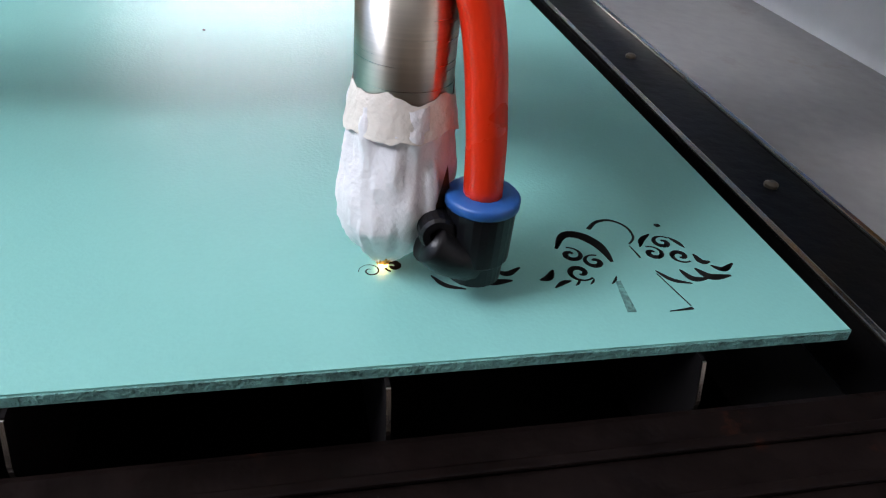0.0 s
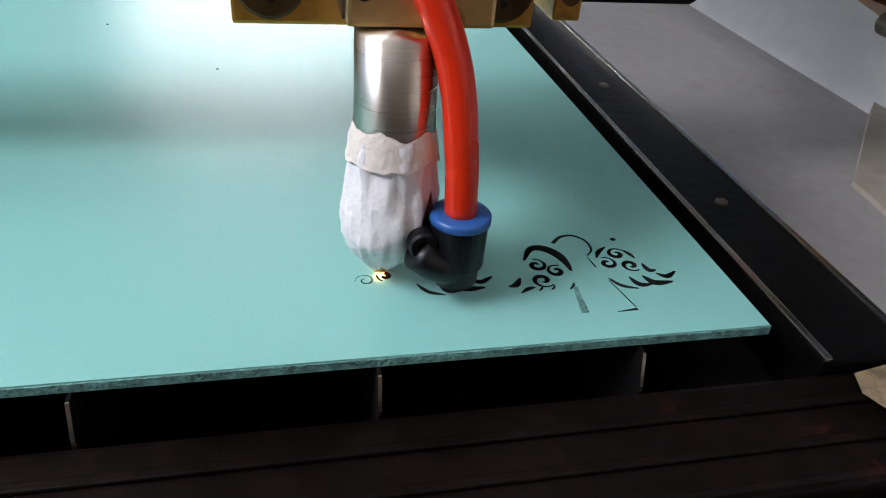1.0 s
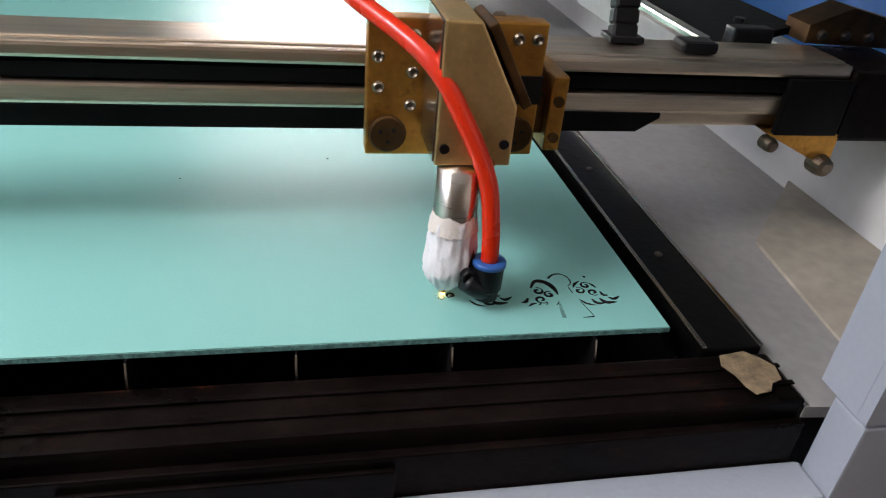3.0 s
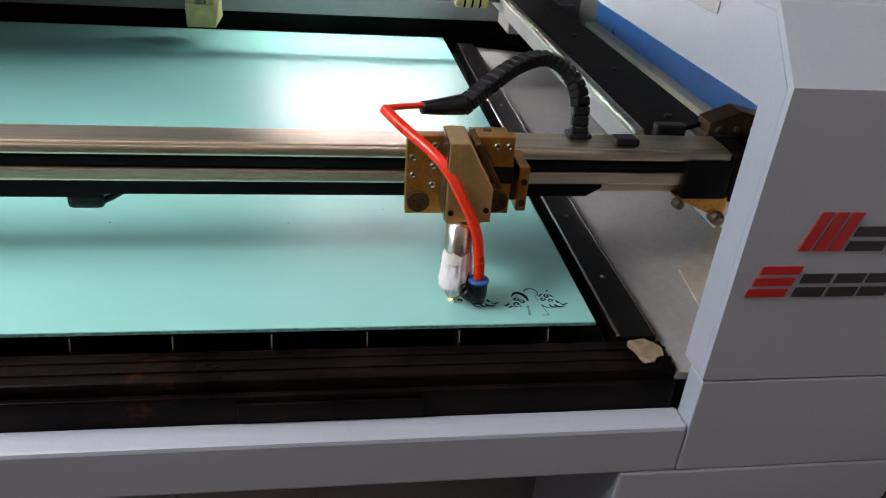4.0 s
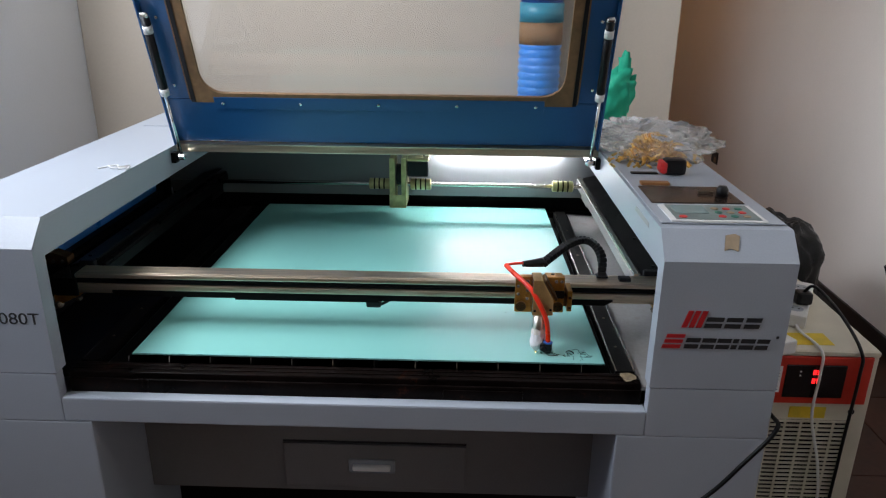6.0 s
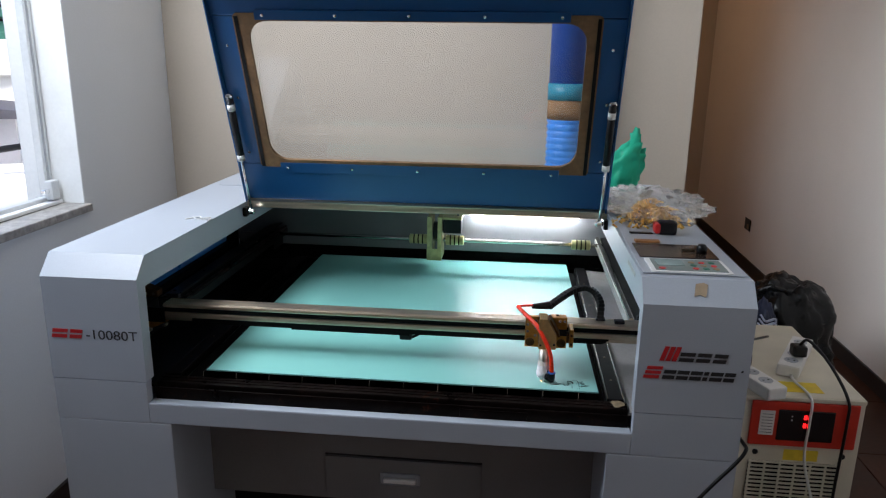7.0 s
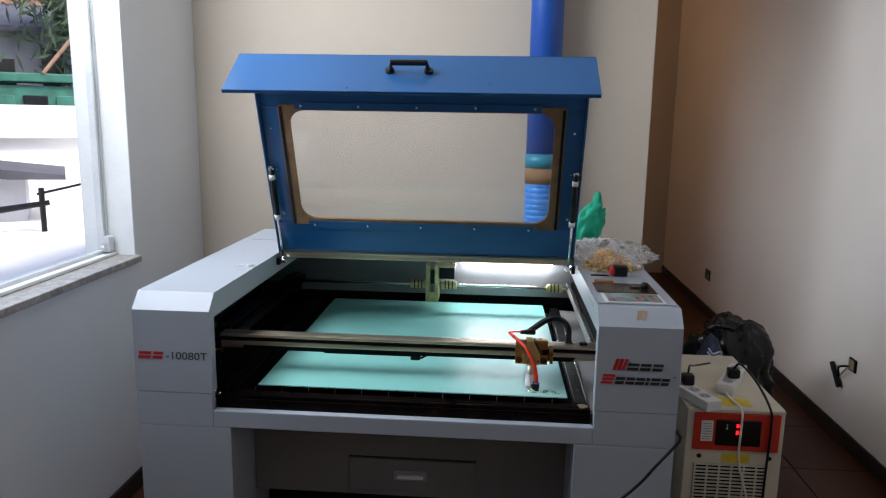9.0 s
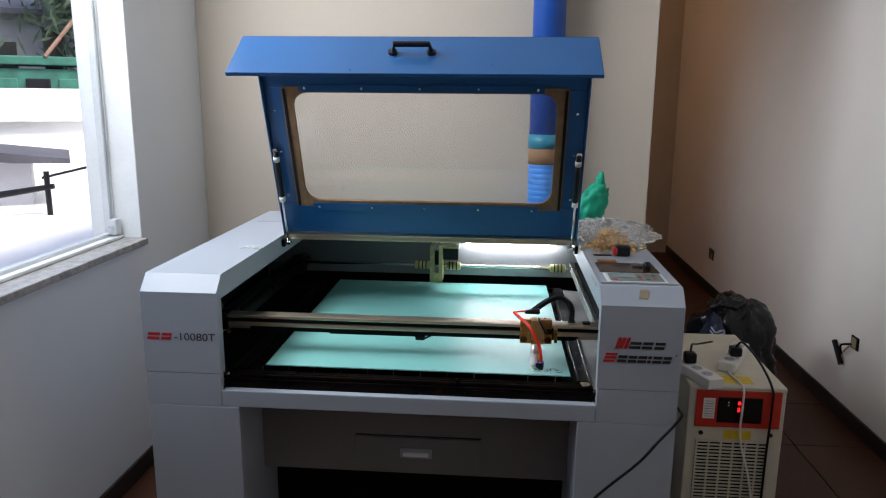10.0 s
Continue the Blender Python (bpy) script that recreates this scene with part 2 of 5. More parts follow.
def merge(bm, t):
    if bm is None:
        return t
    me = bpy.data.meshes.new("tmp")
    t.to_mesh(me)
    t.free()
    bm.from_mesh(me)
    bpy.data.meshes.remove(me)
    return bm


def prism(pts, axis, a, b, bm=None, bev=0.0):
    """A polygon (pairs in the two other axes) drawn out along axis from a to b."""
    t = bmesh.new()
    put = {"x": lambda p, c: (c, p[0], p[1]), "y": lambda p, c: (p[0], c, p[1]), "z": lambda p, c: (p[0], p[1], c)}[axis]
    lo = [t.verts.new(put(p, a)) for p in pts]
    hi = [t.verts.new(put(p, b)) for p in pts]
    t.faces.new(lo)
    t.faces.new(hi[::-1])
    for i in range(len(pts)):
        j = (i + 1) % len(pts)
        t.faces.new((lo[i], hi[i], hi[j], lo[j]))
    bmesh.ops.recalc_face_normals(t, faces=t.faces)
    if bev:
        bmesh.ops.bevel(t, geom=t.edges[:], offset=bev, segments=2, affect="EDGES", profile=0.6)
    return merge(bm, t)


def smooth_path(pts, n=8):
    """Catmull-Rom through pts."""
    p = [Vector(q) for q in pts]
    p = [p[0] * 2 - p[1]] + p + [p[-1] * 2 - p[-2]]
    out = []
    for i in range(1, len(p) - 2):
        for k in range(n):
            t = k / n
            out.append(0.5 * (2 * p[i] + (p[i + 1] - p[i - 1]) * t + (2 * p[i - 1] - 5 * p[i] + 4 * p[i + 1] - p[i + 2]) * t * t + (3 * p[i] - p[i - 1] - 3 * p[i + 1] + p[i + 2]) * t ** 3))
    out.append(p[-2])
    return out


def tube(pts, r, seg=10, bm=None, n=6, curved=True, ends=True):
    path = smooth_path(pts, n) if curved and len(pts) > 2 else [Vector(p) for p in pts]
    rad = r if callable(r) else (lambda s: r)
    t = bmesh.new()
    rings = []
    side = None
    for i, p in enumerate(path):
        d = (path[min(i + 1, len(path) - 1)] - path[max(i - 1, 0)]).normalized()
        if side is None:
            side = d.orthogonal().normalized()
        side = (side - d * side.dot(d)).normalized()
        up = d.cross(side)
        q = rad(i / (len(path) - 1))
        rings.append([t.verts.new(p + (side * math.cos(2 * math.pi * k / seg) + up * math.sin(2 * math.pi * k / seg)) * q) for k in range(seg)])
    for a, b in zip(rings, rings[1:]):
        for k in range(seg):
            t.faces.new((a[k], a[(k + 1) % seg], b[(k + 1) % seg], b[k]))
    if ends:
        t.faces.new(rings[0][::-1])
        t.faces.new(rings[-1])
    return merge(bm, t)


def lathe(profile, at, axis="z", seg=28, bm=None):
    """Turns (radius, height) pairs round an axis through at."""
    t = bmesh.new()
    turn = {"z": lambda x, y, h: (x, y, h), "y": lambda x, y, h: (x, h, y), "x": lambda x, y, h: (h, x, y)}[axis]
    rings = [[t.verts.new(Vector(at) + Vector(turn(r * math.cos(2 * math.pi * k / seg), r * math.sin(2 * math.pi * k / seg), h))) for k in range(seg)] for r, h in profile]
    for a, b in zip(rings, rings[1:]):
        for k in range(seg):
            t.faces.new((a[k], a[(k + 1) % seg], b[(k + 1) % seg], b[k]))
    t.faces.new(rings[0][::-1])
    t.faces.new(rings[-1])
    bmesh.ops.recalc_face_normals(t, faces=t.faces)
    return merge(bm, t)


def grid_blob(at, size, seed, rough=0.3, detail=3.0, sub=4, flat=None):
    """A crumpled bag-like lump."""
    t = bmesh.new()
    bmesh.ops.create_icosphere(t, subdivisions=sub, radius=1)
    for v in t.verts:
        d = v.co.normalized()
        k = 1 + rough * noise.noise(d * detail + Vector((seed, 0, 0))) + rough * 0.5 * abs(noise.noise(d * detail * 2.7 + Vector((0, seed, 0))))
        v.co = Vector((d.x * size[0], d.y * size[1], d.z * size[2])) * k
        if flat is not None and v.co.z < flat:
            v.co.z = flat
    bmesh.ops.translate(t, vec=at, verts=t.verts)
    return t


def lettering(text, size, material, parent, name, at, width=None, label=""):
    """Flat lettering on a wall that faces -y, its lower left corner at at."""
    cu = bpy.data.curves.new("tmp", "FONT")
    cu.body, cu.size, cu.extrude = text, size, 0.0004
    ob = bpy.data.objects.new("tmp", cu)
    scene.collection.objects.link(ob)
    me = bpy.data.meshes.new_from_object(ob.evaluated_get(bpy.context.evaluated_depsgraph_get()))
    bpy.data.objects.remove(ob)
    bm = bmesh.new()
    bm.from_mesh(me)
    bpy.data.meshes.remove(me)
    xs = [v.co.x for v in bm.verts]
    k = width / (max(xs) - min(xs)) if width else 1
    for v in bm.verts:
        v.co = Vector((at[0] + (v.co.x - min(xs)) * k, at[1] - v.co.z, at[2] + v.co.y))
    return part(name, bm, material, parent, label)


# ---------------------------------------------------------------- the room
FLOOR, TOP = 0.10, 2.95
WEST, EAST, SOUTH, NORTH, FAR = -1.15, 1.88, -4.2, 1.49, 5.2
N_END = 0.908
WIN_Y0, WIN_Y1, WIN_Z0, WIN_Z1 = -0.85, 0.852, 1.022, 2.75
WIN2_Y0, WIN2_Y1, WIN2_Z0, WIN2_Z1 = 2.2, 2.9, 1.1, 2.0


def build_room():
    solid("floor", bx(WEST - 0.2, EAST + 0.2, SOUTH - 0.2, FAR + 0.2, FLOOR - 0.12, FLOOR - 0.006), GROUT, "dark grout bed under brown floor tiles", "floor")
    w = bx(WEST - 0.2, WEST, SOUTH, WIN_Y0, FLOOR - 0.1, TOP)
    bx(WEST - 0.2, WEST, WIN_Y1, NORTH + 0.15, FLOOR - 0.1, TOP, bm=w)
    # unseen far wall, coloured ochre to reflect warm light eastwards
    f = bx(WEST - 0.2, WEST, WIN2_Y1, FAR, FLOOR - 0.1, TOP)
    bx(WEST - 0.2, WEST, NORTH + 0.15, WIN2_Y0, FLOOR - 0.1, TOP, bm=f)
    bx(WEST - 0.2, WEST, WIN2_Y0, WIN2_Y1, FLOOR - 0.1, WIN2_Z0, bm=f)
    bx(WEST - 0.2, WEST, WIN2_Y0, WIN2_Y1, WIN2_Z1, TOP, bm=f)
    solid("wall_west_far", f, WALL_WARM_BOUNCE, "unseen wall of the room beyond, made ochre for warm bounce", "wall")
    bx(WEST - 0.2, WEST, WIN_Y0, WIN_Y1, FLOOR - 0.1, WIN_Z0, bm=w)
    bx(WEST - 0.2, WEST, WIN_Y0, WIN_Y1, WIN_Z1, TOP, bm=w)
    solid("wall_west", w, WALL_WEST, "painted wall with a wide window, light lifted in its colour", "wall")
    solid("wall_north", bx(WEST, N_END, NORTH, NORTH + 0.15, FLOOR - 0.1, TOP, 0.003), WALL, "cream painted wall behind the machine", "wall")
    solid("wall_east", bx(EAST, EAST + 0.15, SOUTH, FAR, FLOOR - 0.1, TOP), WALL_EAST, "off-white wall with bare cable outlets", "wall")
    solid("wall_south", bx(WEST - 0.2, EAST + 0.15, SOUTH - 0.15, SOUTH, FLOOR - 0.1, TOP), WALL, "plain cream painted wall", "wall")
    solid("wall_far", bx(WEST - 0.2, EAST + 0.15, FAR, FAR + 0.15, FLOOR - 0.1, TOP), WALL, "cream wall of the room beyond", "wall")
    solid("ceiling", bx(WEST - 0.2, EAST + 0.15, SOUTH - 0.15, FAR + 0.15, TOP, TOP + 0.12), CEIL, "plain white ceiling", "ceiling")
    for y0, y1, x0, x1 in ((SOUTH, FAR, EAST - 0.012, EAST), (SOUTH, NORTH, WEST, WEST + 0.012)):
        solid("baseboard", bx(x0, x1, y0, y1, FLOOR, FLOOR + 0.075, 0.003), SKIRT, "dark stone skirting along the wall", "baseboard")
    solid("baseboard", bx(WEST + 0.012, N_END, NORTH - 0.012, NORTH, FLOOR, FLOOR + 0.075, 0.003), SKIRT, "dark stone skirting along the wall", "baseboard")


def build_window():
    win = thing("window_1", (WEST, WIN_Y1, WIN_Z0), "white painted window opening with aluminium sash and stone sill", "window", kind="structure")
    part("window_sill", bx(WEST - 0.2, WEST + 0.02, WIN_Y0, WIN_Y1 + 0.01, WIN_Z0 - 0.022, WIN_Z0 + 0.004, 0.004), SILL, win, "rough stone sill")
    f = bx(WEST - 0.195, WEST - 0.001, WIN_Y1 - 0.004, WIN_Y1 + 0.004, WIN_Z0 + 0.005, WIN_Z1, 0.001)
    part("window_lining", f, WHITE_FR, win)
    x0, x1 = WEST - 0.125, WEST - 0.10
    y1 = WIN_Y1 - 0.006
    for k in (0.0, 0.024):
        part("window_frame", bx(x0, x1, y1 - 0.012 - k, y1 - k, WIN_Z0 + 0.006, WIN_Z1, 0.003), ALU_WIN, win)
    part("window_frame", bx(x0, x1, WIN_Y0, y1 - 0.038, WIN_Z0 + 0.006, WIN_Z0 + 0.03, 0.004), ALU_WIN, win)
    part("window_track", bx(x1 + 0.002, x1 + 0.03, WIN_Y0, y1, WIN_Z0 + 0.006, WIN_Z0 + 0.018, 0.003), WHITE_FR, win)
    part("window_mullion", bx(x0, x1, -0.30, -0.25, WIN_Z0 + 0.031, WIN_Z1, 0.004), ALU_WIN, win)
    latch = part("latch", bx(x1 + 0.002, x1 + 0.03, y1 - 0.05, y1 - 0.012, WIN_Z0 + 0.023, WIN_Z0 + 0.085, 0.006), ALU_WIN, win, "worn metal latch")
    part("latch_arm", bx(x1 + 0.006, x1 + 0.022, y1 - 0.075, y1 - 0.051, WIN_Z0 + 0.045, WIN_Z0 + 0.06, 0.004), CHROME, latch)


def build_outside():
    turn = Matrix.Translation((-5.0, 6.5, 0)) @ Matrix.Rotation(math.atan2(5.2, 8.3), 4, "Z")

    def out(bm):
        bmesh.ops.transform(bm, matrix=turn, verts=bm.verts)
        return bm

    solid("ground", bx(-260, -1.36, -200, 300, -3.2, -3.0), GROUND, "pale ground outside the window", "ground")
    solid("terrace_wall", out(bx(-6, 1.6, 0, 0.3, -3, 1.62, 0.02)), OUT_WHITE, "white rendered terrace wall in daylight", "wall")
    solid("terrace_ledge", out(bx(-6, 1.6, -0.1, -0.003, 1.24, 1.28, 0.01)), OUT_WHITE, "white ledge along the terrace wall", "trim")
    solid("terrace_slab", out(bx(-6, 3.0, -4.5, -0.003, 0.25, 0.45, 0.02)), OUT_WHITE, "bright white flat roof below the window", "roof")
    # low shed with a grey eave
    shed = thing("shed", turn @ Vector((-1.2, -1.2, 0.45)), "low grey shed with a sheet-metal roof on the terrace", "shed")
    part("wall", out(prism([(-3.0, 0.45), (-0.32, 0.45), (-0.32, 0.885), (-3.0, 1.215)], "y", -1.4, -0.6)), OUT_PALE, shed)
    roof = prism([(-3.2, 1.33), (0.05, 0.93), (0.05, 0.885), (-0.45, 0.90), (-3.2, 1.25)], "y", -1.7, -0.4)
    part("roof", out(roof), OUT_ROOF, shed, "dark corrugated roof edge")
    mast = thing("aerial_mast", turn @ Vector((0.0, -2.2, 0.45)), "thin dark metal bracket with a rail on the roof", "mast")
    part("post", out(tube([(-0.16, -2.2, 0.45), (-0.16, -2.2, 0.86)], 0.025, curved=False)), PLASTIC, mast)
    part("rail", out(tube([(-1.6, -2.2, 0.52), (-0.1, -2.2, 0.72)], lambda q: 0.045 - 0.02 * q, curved=False)), PLASTIC, mast)
    part("arm", out(tube([(-0.2, -2.2, 0.8), (0.25, -2.2, 0.9)], 0.012, curved=False)), PLASTIC, mast)
    # house behind
    house = thing("house", turn @ Vector((-1.5, 10, -3)), "grey rendered house with a tin roof beyond the terrace", "house")
    part("wall", out(bx(-6, 0.9, 10, 13, -3, 3.35)), OUT_GREY, house)
    part("roof", out(prism([(9.6, 3.3), (13.4, 4.2), (13.4, 4.3), (9.6, 3.42)], "x", -6.3, 1.2)), OUT_ROOF, house)
    for x in (-2.6, -0.25):
        part("door", out(bx(x, x + 0.45, 9.96, 10.0, 0.3, 3.0, 0.01)), SCREEN, house)
    part("window", out(bx(-1.6, -0.8, 9.95, 9.995, 1.9, 2.7, 0.01)), SCREEN, house)
    red = thing("far_roof", turn @ Vector((-1, 15, -3)), "red tiled house roof further off", "house")
    part("wall", out(bx(-5, 3, 16, 18, -3, 4.7)), OUT_WHITE, red)
    part("roof", out(prism([(15.6, 4.6), (18, 6.0), (18, 6.1), (15.6, 4.75)], "x", -5.4, 3.4)), BARK, red, "reddish roof tiles")
    tank = thing("skip_container", turn @ Vector((0.3, 8, -3)), "green metal container standing before the house", "container")
    part("body", out(bx(-1.9, 1.25, 7.6, 8.6, -3, 2.05, 0.05)), OUT_GREEN, tank)
    part("lid", out(bx(-1.5, 0.8, 7.5, 8.7, 2.12, 2.3, 0.03)), OUT_GREEN, tank)
    part("ladder", out(tube([(-0.2, 7.5, 2.3), (0.75, 7.5, 3.5)], 0.04, curved=False)), BARK, tank)
    for k in range(5):
        part("panel", out(bx(-1.8 + k * 0.6, -1.35 + k * 0.6, 7.56, 7.597, 1.0, 1.85, 0.02)), OUT_GREEN if k % 2 else SCREEN, tank)
    random.seed(4)
    tree = thing("tree", turn @ Vector((1.3, 9.3, -3)), "leafy tree with a pale bare trunk outside", "tree")
    part("trunk", out(tube([(1.25, 9.3, -3), (1.2, 9.3, 1), (1.3, 9.3, 3.0), (1.0, 9.4, 5)], lambda s: 0.17 - 0.09 * s)), BARK, tree, smooth=True)
    part("limb", out(tube([(1.25, 9.3, 2.4), (0.6, 9.2, 3.6), (-0.2, 9.1, 4.8)], lambda s: 0.09 - 0.05 * s)), BARK, tree, smooth=True)
    crown = bmesh.new()
    for _ in range(2600):
        c = Vector((random.gauss(0.75, 0.6), random.gauss(9.2, 0.6), random.gauss(4.2, 0.8)))
        a, l = random.uniform(0, 6.28), random.uniform(0.10, 0.26)
        d = Vector((math.cos(a), random.uniform(-0.5, 0.5), math.sin(a) - 0.9)).normalized() * l
        s = d.cross(Vector((0.3, 1, 0.2))).normalized() * l * 0.16
        vs = [crown.verts.new(c + q) for q in (-d, s, d, -s)]
        crown.faces.new(vs)
    part("crown", out(crown), LEAF, tree)


# ---------------------------------------------------------------- laser cutter
def build_machine():
    m = thing("laser_cutter", (0, 0.5, FLOOR), "grey laser cutting machine with open blue lid, standing on the floor", "machine")
    # pedestals and lower body
    for s, nm in ((-1, "pedestal"), (1, "pedestal")):
        a, b = sorted((s * 0.463, s * 0.722))
        part(nm, bx(a, b, 0.0, 1.12, FLOOR + 0.05, 0.732, 0.003), GREY, m)
        a, b = sorted((s * 0.511, s * 0.722))
        part("cheek_panel", bx(a, b, 0.0, 0.022, 0.7325, 0.8265, 0.0015), GREY, m)
        part("seam", bx(a + 0.001, b - 0.001, 0.0025, 0.02, 0.8268, 0.8282), SEAM, m)
        part("side_skin", bx(s * 0.716, s * 0.722, 0.0225, 1.12, 0.7325, 0.8265), GREY, m)
        part("levelling_foot", lathe([(0.035, 0), (0.035, 0.012), (0.012, 0.02), (0.012, 0.055)], (s * 0.62, 0.12, FLOOR)), BLACK, m)
    part("front_strip", bx(-0.5105, 0.5105, 0.0, 0.022, 0.7325, 0.7795, 0.0025), GREY, m)
    part("front_ledge", bx(-0.51, 0.51, 0.0005, 0.024, 0.772, 0.7805, 0.002), GREY, m)
    # recess panel and drawer carry the ledge's shade in a darker grey
    part("recess_panel", bx(-0.4625, 0.4625, 0.181, 0.191, 0.455, 0.732), GREY_SHADED, m)
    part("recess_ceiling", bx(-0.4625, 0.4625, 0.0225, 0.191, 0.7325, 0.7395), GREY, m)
    # black sheet put in for the dark undercut below the recess panel
    part("under_gap_shade", bx(-0.4625, 0.4625, 0.30, 0.31, FLOOR + 0.05, 0.4545), BLACK, m)
    drawer = part("drawer_front", bx(-0.175, 0.205, 0.173, 0.1805, 0.47, 0.575, 0.003), GREY_SHADED, m)
    part("drawer_gap", bx(-0.175, 0.205, 0.1785, 0.1808, 0.5755, 0.579), SEAM, m)
    part("handle_plate", bx(-0.039, 0.058, 0.1705, 0.173, 0.510, 0.541, 0.004), GREY, drawer)
    # white coat stands in for the shine of the chrome pull
    part("drawer_handle", bx(-0.030, 0.049, 0.158, 0.1705, 0.520, 0.531, 0.004), WHITE_FR, drawer, "metal pull in white, its bright reflection put in the colour")
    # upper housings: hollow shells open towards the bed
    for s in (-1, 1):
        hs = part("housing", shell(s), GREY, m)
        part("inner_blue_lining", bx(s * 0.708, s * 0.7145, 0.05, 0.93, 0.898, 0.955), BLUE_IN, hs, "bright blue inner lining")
        # left interior blackened: the shade inside that housing is put into its colours
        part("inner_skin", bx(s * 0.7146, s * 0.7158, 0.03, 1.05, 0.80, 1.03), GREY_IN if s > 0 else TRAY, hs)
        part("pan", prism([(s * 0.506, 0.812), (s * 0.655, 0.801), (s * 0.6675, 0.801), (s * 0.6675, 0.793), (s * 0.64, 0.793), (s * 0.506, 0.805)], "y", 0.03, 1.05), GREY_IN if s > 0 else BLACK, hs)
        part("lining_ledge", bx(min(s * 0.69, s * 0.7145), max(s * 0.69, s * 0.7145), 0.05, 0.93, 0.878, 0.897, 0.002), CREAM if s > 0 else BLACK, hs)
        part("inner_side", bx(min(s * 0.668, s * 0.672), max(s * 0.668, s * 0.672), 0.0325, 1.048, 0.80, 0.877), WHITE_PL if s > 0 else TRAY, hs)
        if s > 0:
            part("pan_corner", prism([(0.667, 0.289), (0.579, 0.1935), (0.560, 0.034), (0.667, 0.034)], "z", 0.800, 0.8095), DIRTY, hs, "dirty cream corner plate")
    # right-hand console details
    con = part("console_plate", bx(0.515, 0.718, 0.06, 0.97, 1.1015, 1.1035, 0.0008), GREY, m)
    key = part("keypad", bx(0.532, 0.69, 0.062, 0.157, 1.1036, 1.1066, 0.001), WHITE_PL, con, "white-edged control keypad")
    part("overlay", bx(0.542, 0.682, 0.068, 0.151, 1.1068, 1.1076), mat("keypad_overlay", (0.16, 0.20, 0.19), 0.4, vary=0.1), key)
    part("screen", bx(0.55, 0.605, 0.10, 0.144, 1.1078, 1.1086), mat("lcd_grey_green", (0.22, 0.30, 0.30), 0.2, vary=0.05), key)
    for i in range(3):
        for j in range(3):
            c = (RED_PL, OUT_GREEN, CARD)[(i + j) % 3]
            part("button", lathe([(0.0065, 0), (0.0065, 0.001), (0.005, 0.0014)], (0.622 + i * 0.02, 0.084 + j * 0.022, 1.1078), seg=12), c, key)
    part("button", lathe([(0.007, 0), (0.007, 0.001), (0.005, 0.0014)], (0.556, 0.08, 1.1078), seg=12), RED_PL, key)
    tray = part("tray", bx(0.526, 0.690, 0.172, 0.285, 1.1036, 1.1058, 0.001), mat("dark_brown_acrylic", (0.035, 0.022, 0.017), 0.2, vary=0.1), con, "dark smoked control cover")
    part("key_switch", lathe([(0.011, 0), (0.011, 0.014), (0.007, 0.02)], (0.663, 0.215, 1.106), seg=16), PLASTIC, tray, smooth=True)
    part("key_blade", bx(0.625, 0.652, 0.226, 0.236, 1.1059, 1.111, 0.001), SCREW, tray)
    tp = prism([(0.606, 0.020), (0.617, 0.024), (0.628, 0.019), (0.634, 0.046), (0.626, 0.050), (0.611, 0.047)], "z", 0, 0.0006)
    tp.transform(Matrix.Translation((0, -0.0007, 1.0577)) @ Matrix.Rotation(math.atan2(0.043, 0.04), 4, "X"))
    part("tape_patch", tp, CARD, m, "torn tan tape")
    part("hinge_slot", bx(0.5088, 0.5098, 0.113, 0.216, 1.0765, 1.0855, 0.0004), GREY_IN, m)
    part("corner_chip", bx(0.7215, 0.7228, 0.03, 0.09, 1.055, 1.075, 0.0005), BLACK, m)
    # rear deck, rear wall
    part("rear_deck", bx(-0.51, 0.51, 0.64, 1.12, 1.085, 1.10, 0.002), GREY, m)
    part("deck_lip", bx(-0.51, 0.51, 0.628, 0.6395, 1.082, 1.112, 0.002), ALU, m)
    # rear wall in the shaded grey to dim it
    part("rear_wall", bx(-0.715, 0.715, 1.05, 1.06, 0.875, 1.085), GREY_SHADED, m)
    # sill blackened and a black strip added to give the rear gap its darkness
    part("rear_sill", bx(-0.715, 0.715, 1.062, 1.12, 0.70, 0.815), TRAY, m)
    part("rear_gap_shade", bx(-0.715, 0.715, 1.064, 1.068, 0.8155, 0.8745), TRAY, m, "black strip put in for the dark gap under the rear wall")
    part("tray_floor", bx(-0.4625, 0.4625, 0.0305, 1.06, 0.742, 0.748), TRAY, m)
    # badges
    badge(m)
    return m


def shell(s):
    """Front face, chamfer, top, inner skirt and outer side of a housing, as one bent sheet with thickness."""
    t = bmesh.new()
    x0, x1 = s * 0.51, s * 0.722
    # front cheek with chamfered top
    prism([(0.0, 0.8285), (0.0, 1.057), (0.040, 1.1), (1.12, 1.1), (1.12, 1.094), (0.042, 1.094), (0.006, 1.0545), (0.006, 0.8285)], "x", min(x0, x1), max(x0, x1), bm=t)
    # returns: lip at the opening, inner skirt under the top, outer side
    a, b = sorted((s * 0.51, s * 0.514))
    prism([(0.0062, 0.8285), (0.0062, 1.0535), (0.042, 1.0938), (1.05, 1.0938), (1.05, 1.035), (0.032, 1.035), (0.032, 0.8285)], "x", a, b, bm=t)
    a, b = sorted((s * 0.7165, s * 0.722))
    prism([(0.0062, 0.8285), (0.0062, 1.0535), (0.042, 1.0938), (1.12, 1.0938), (1.12, 0.8285)], "x", a, b, bm=t)
    return t


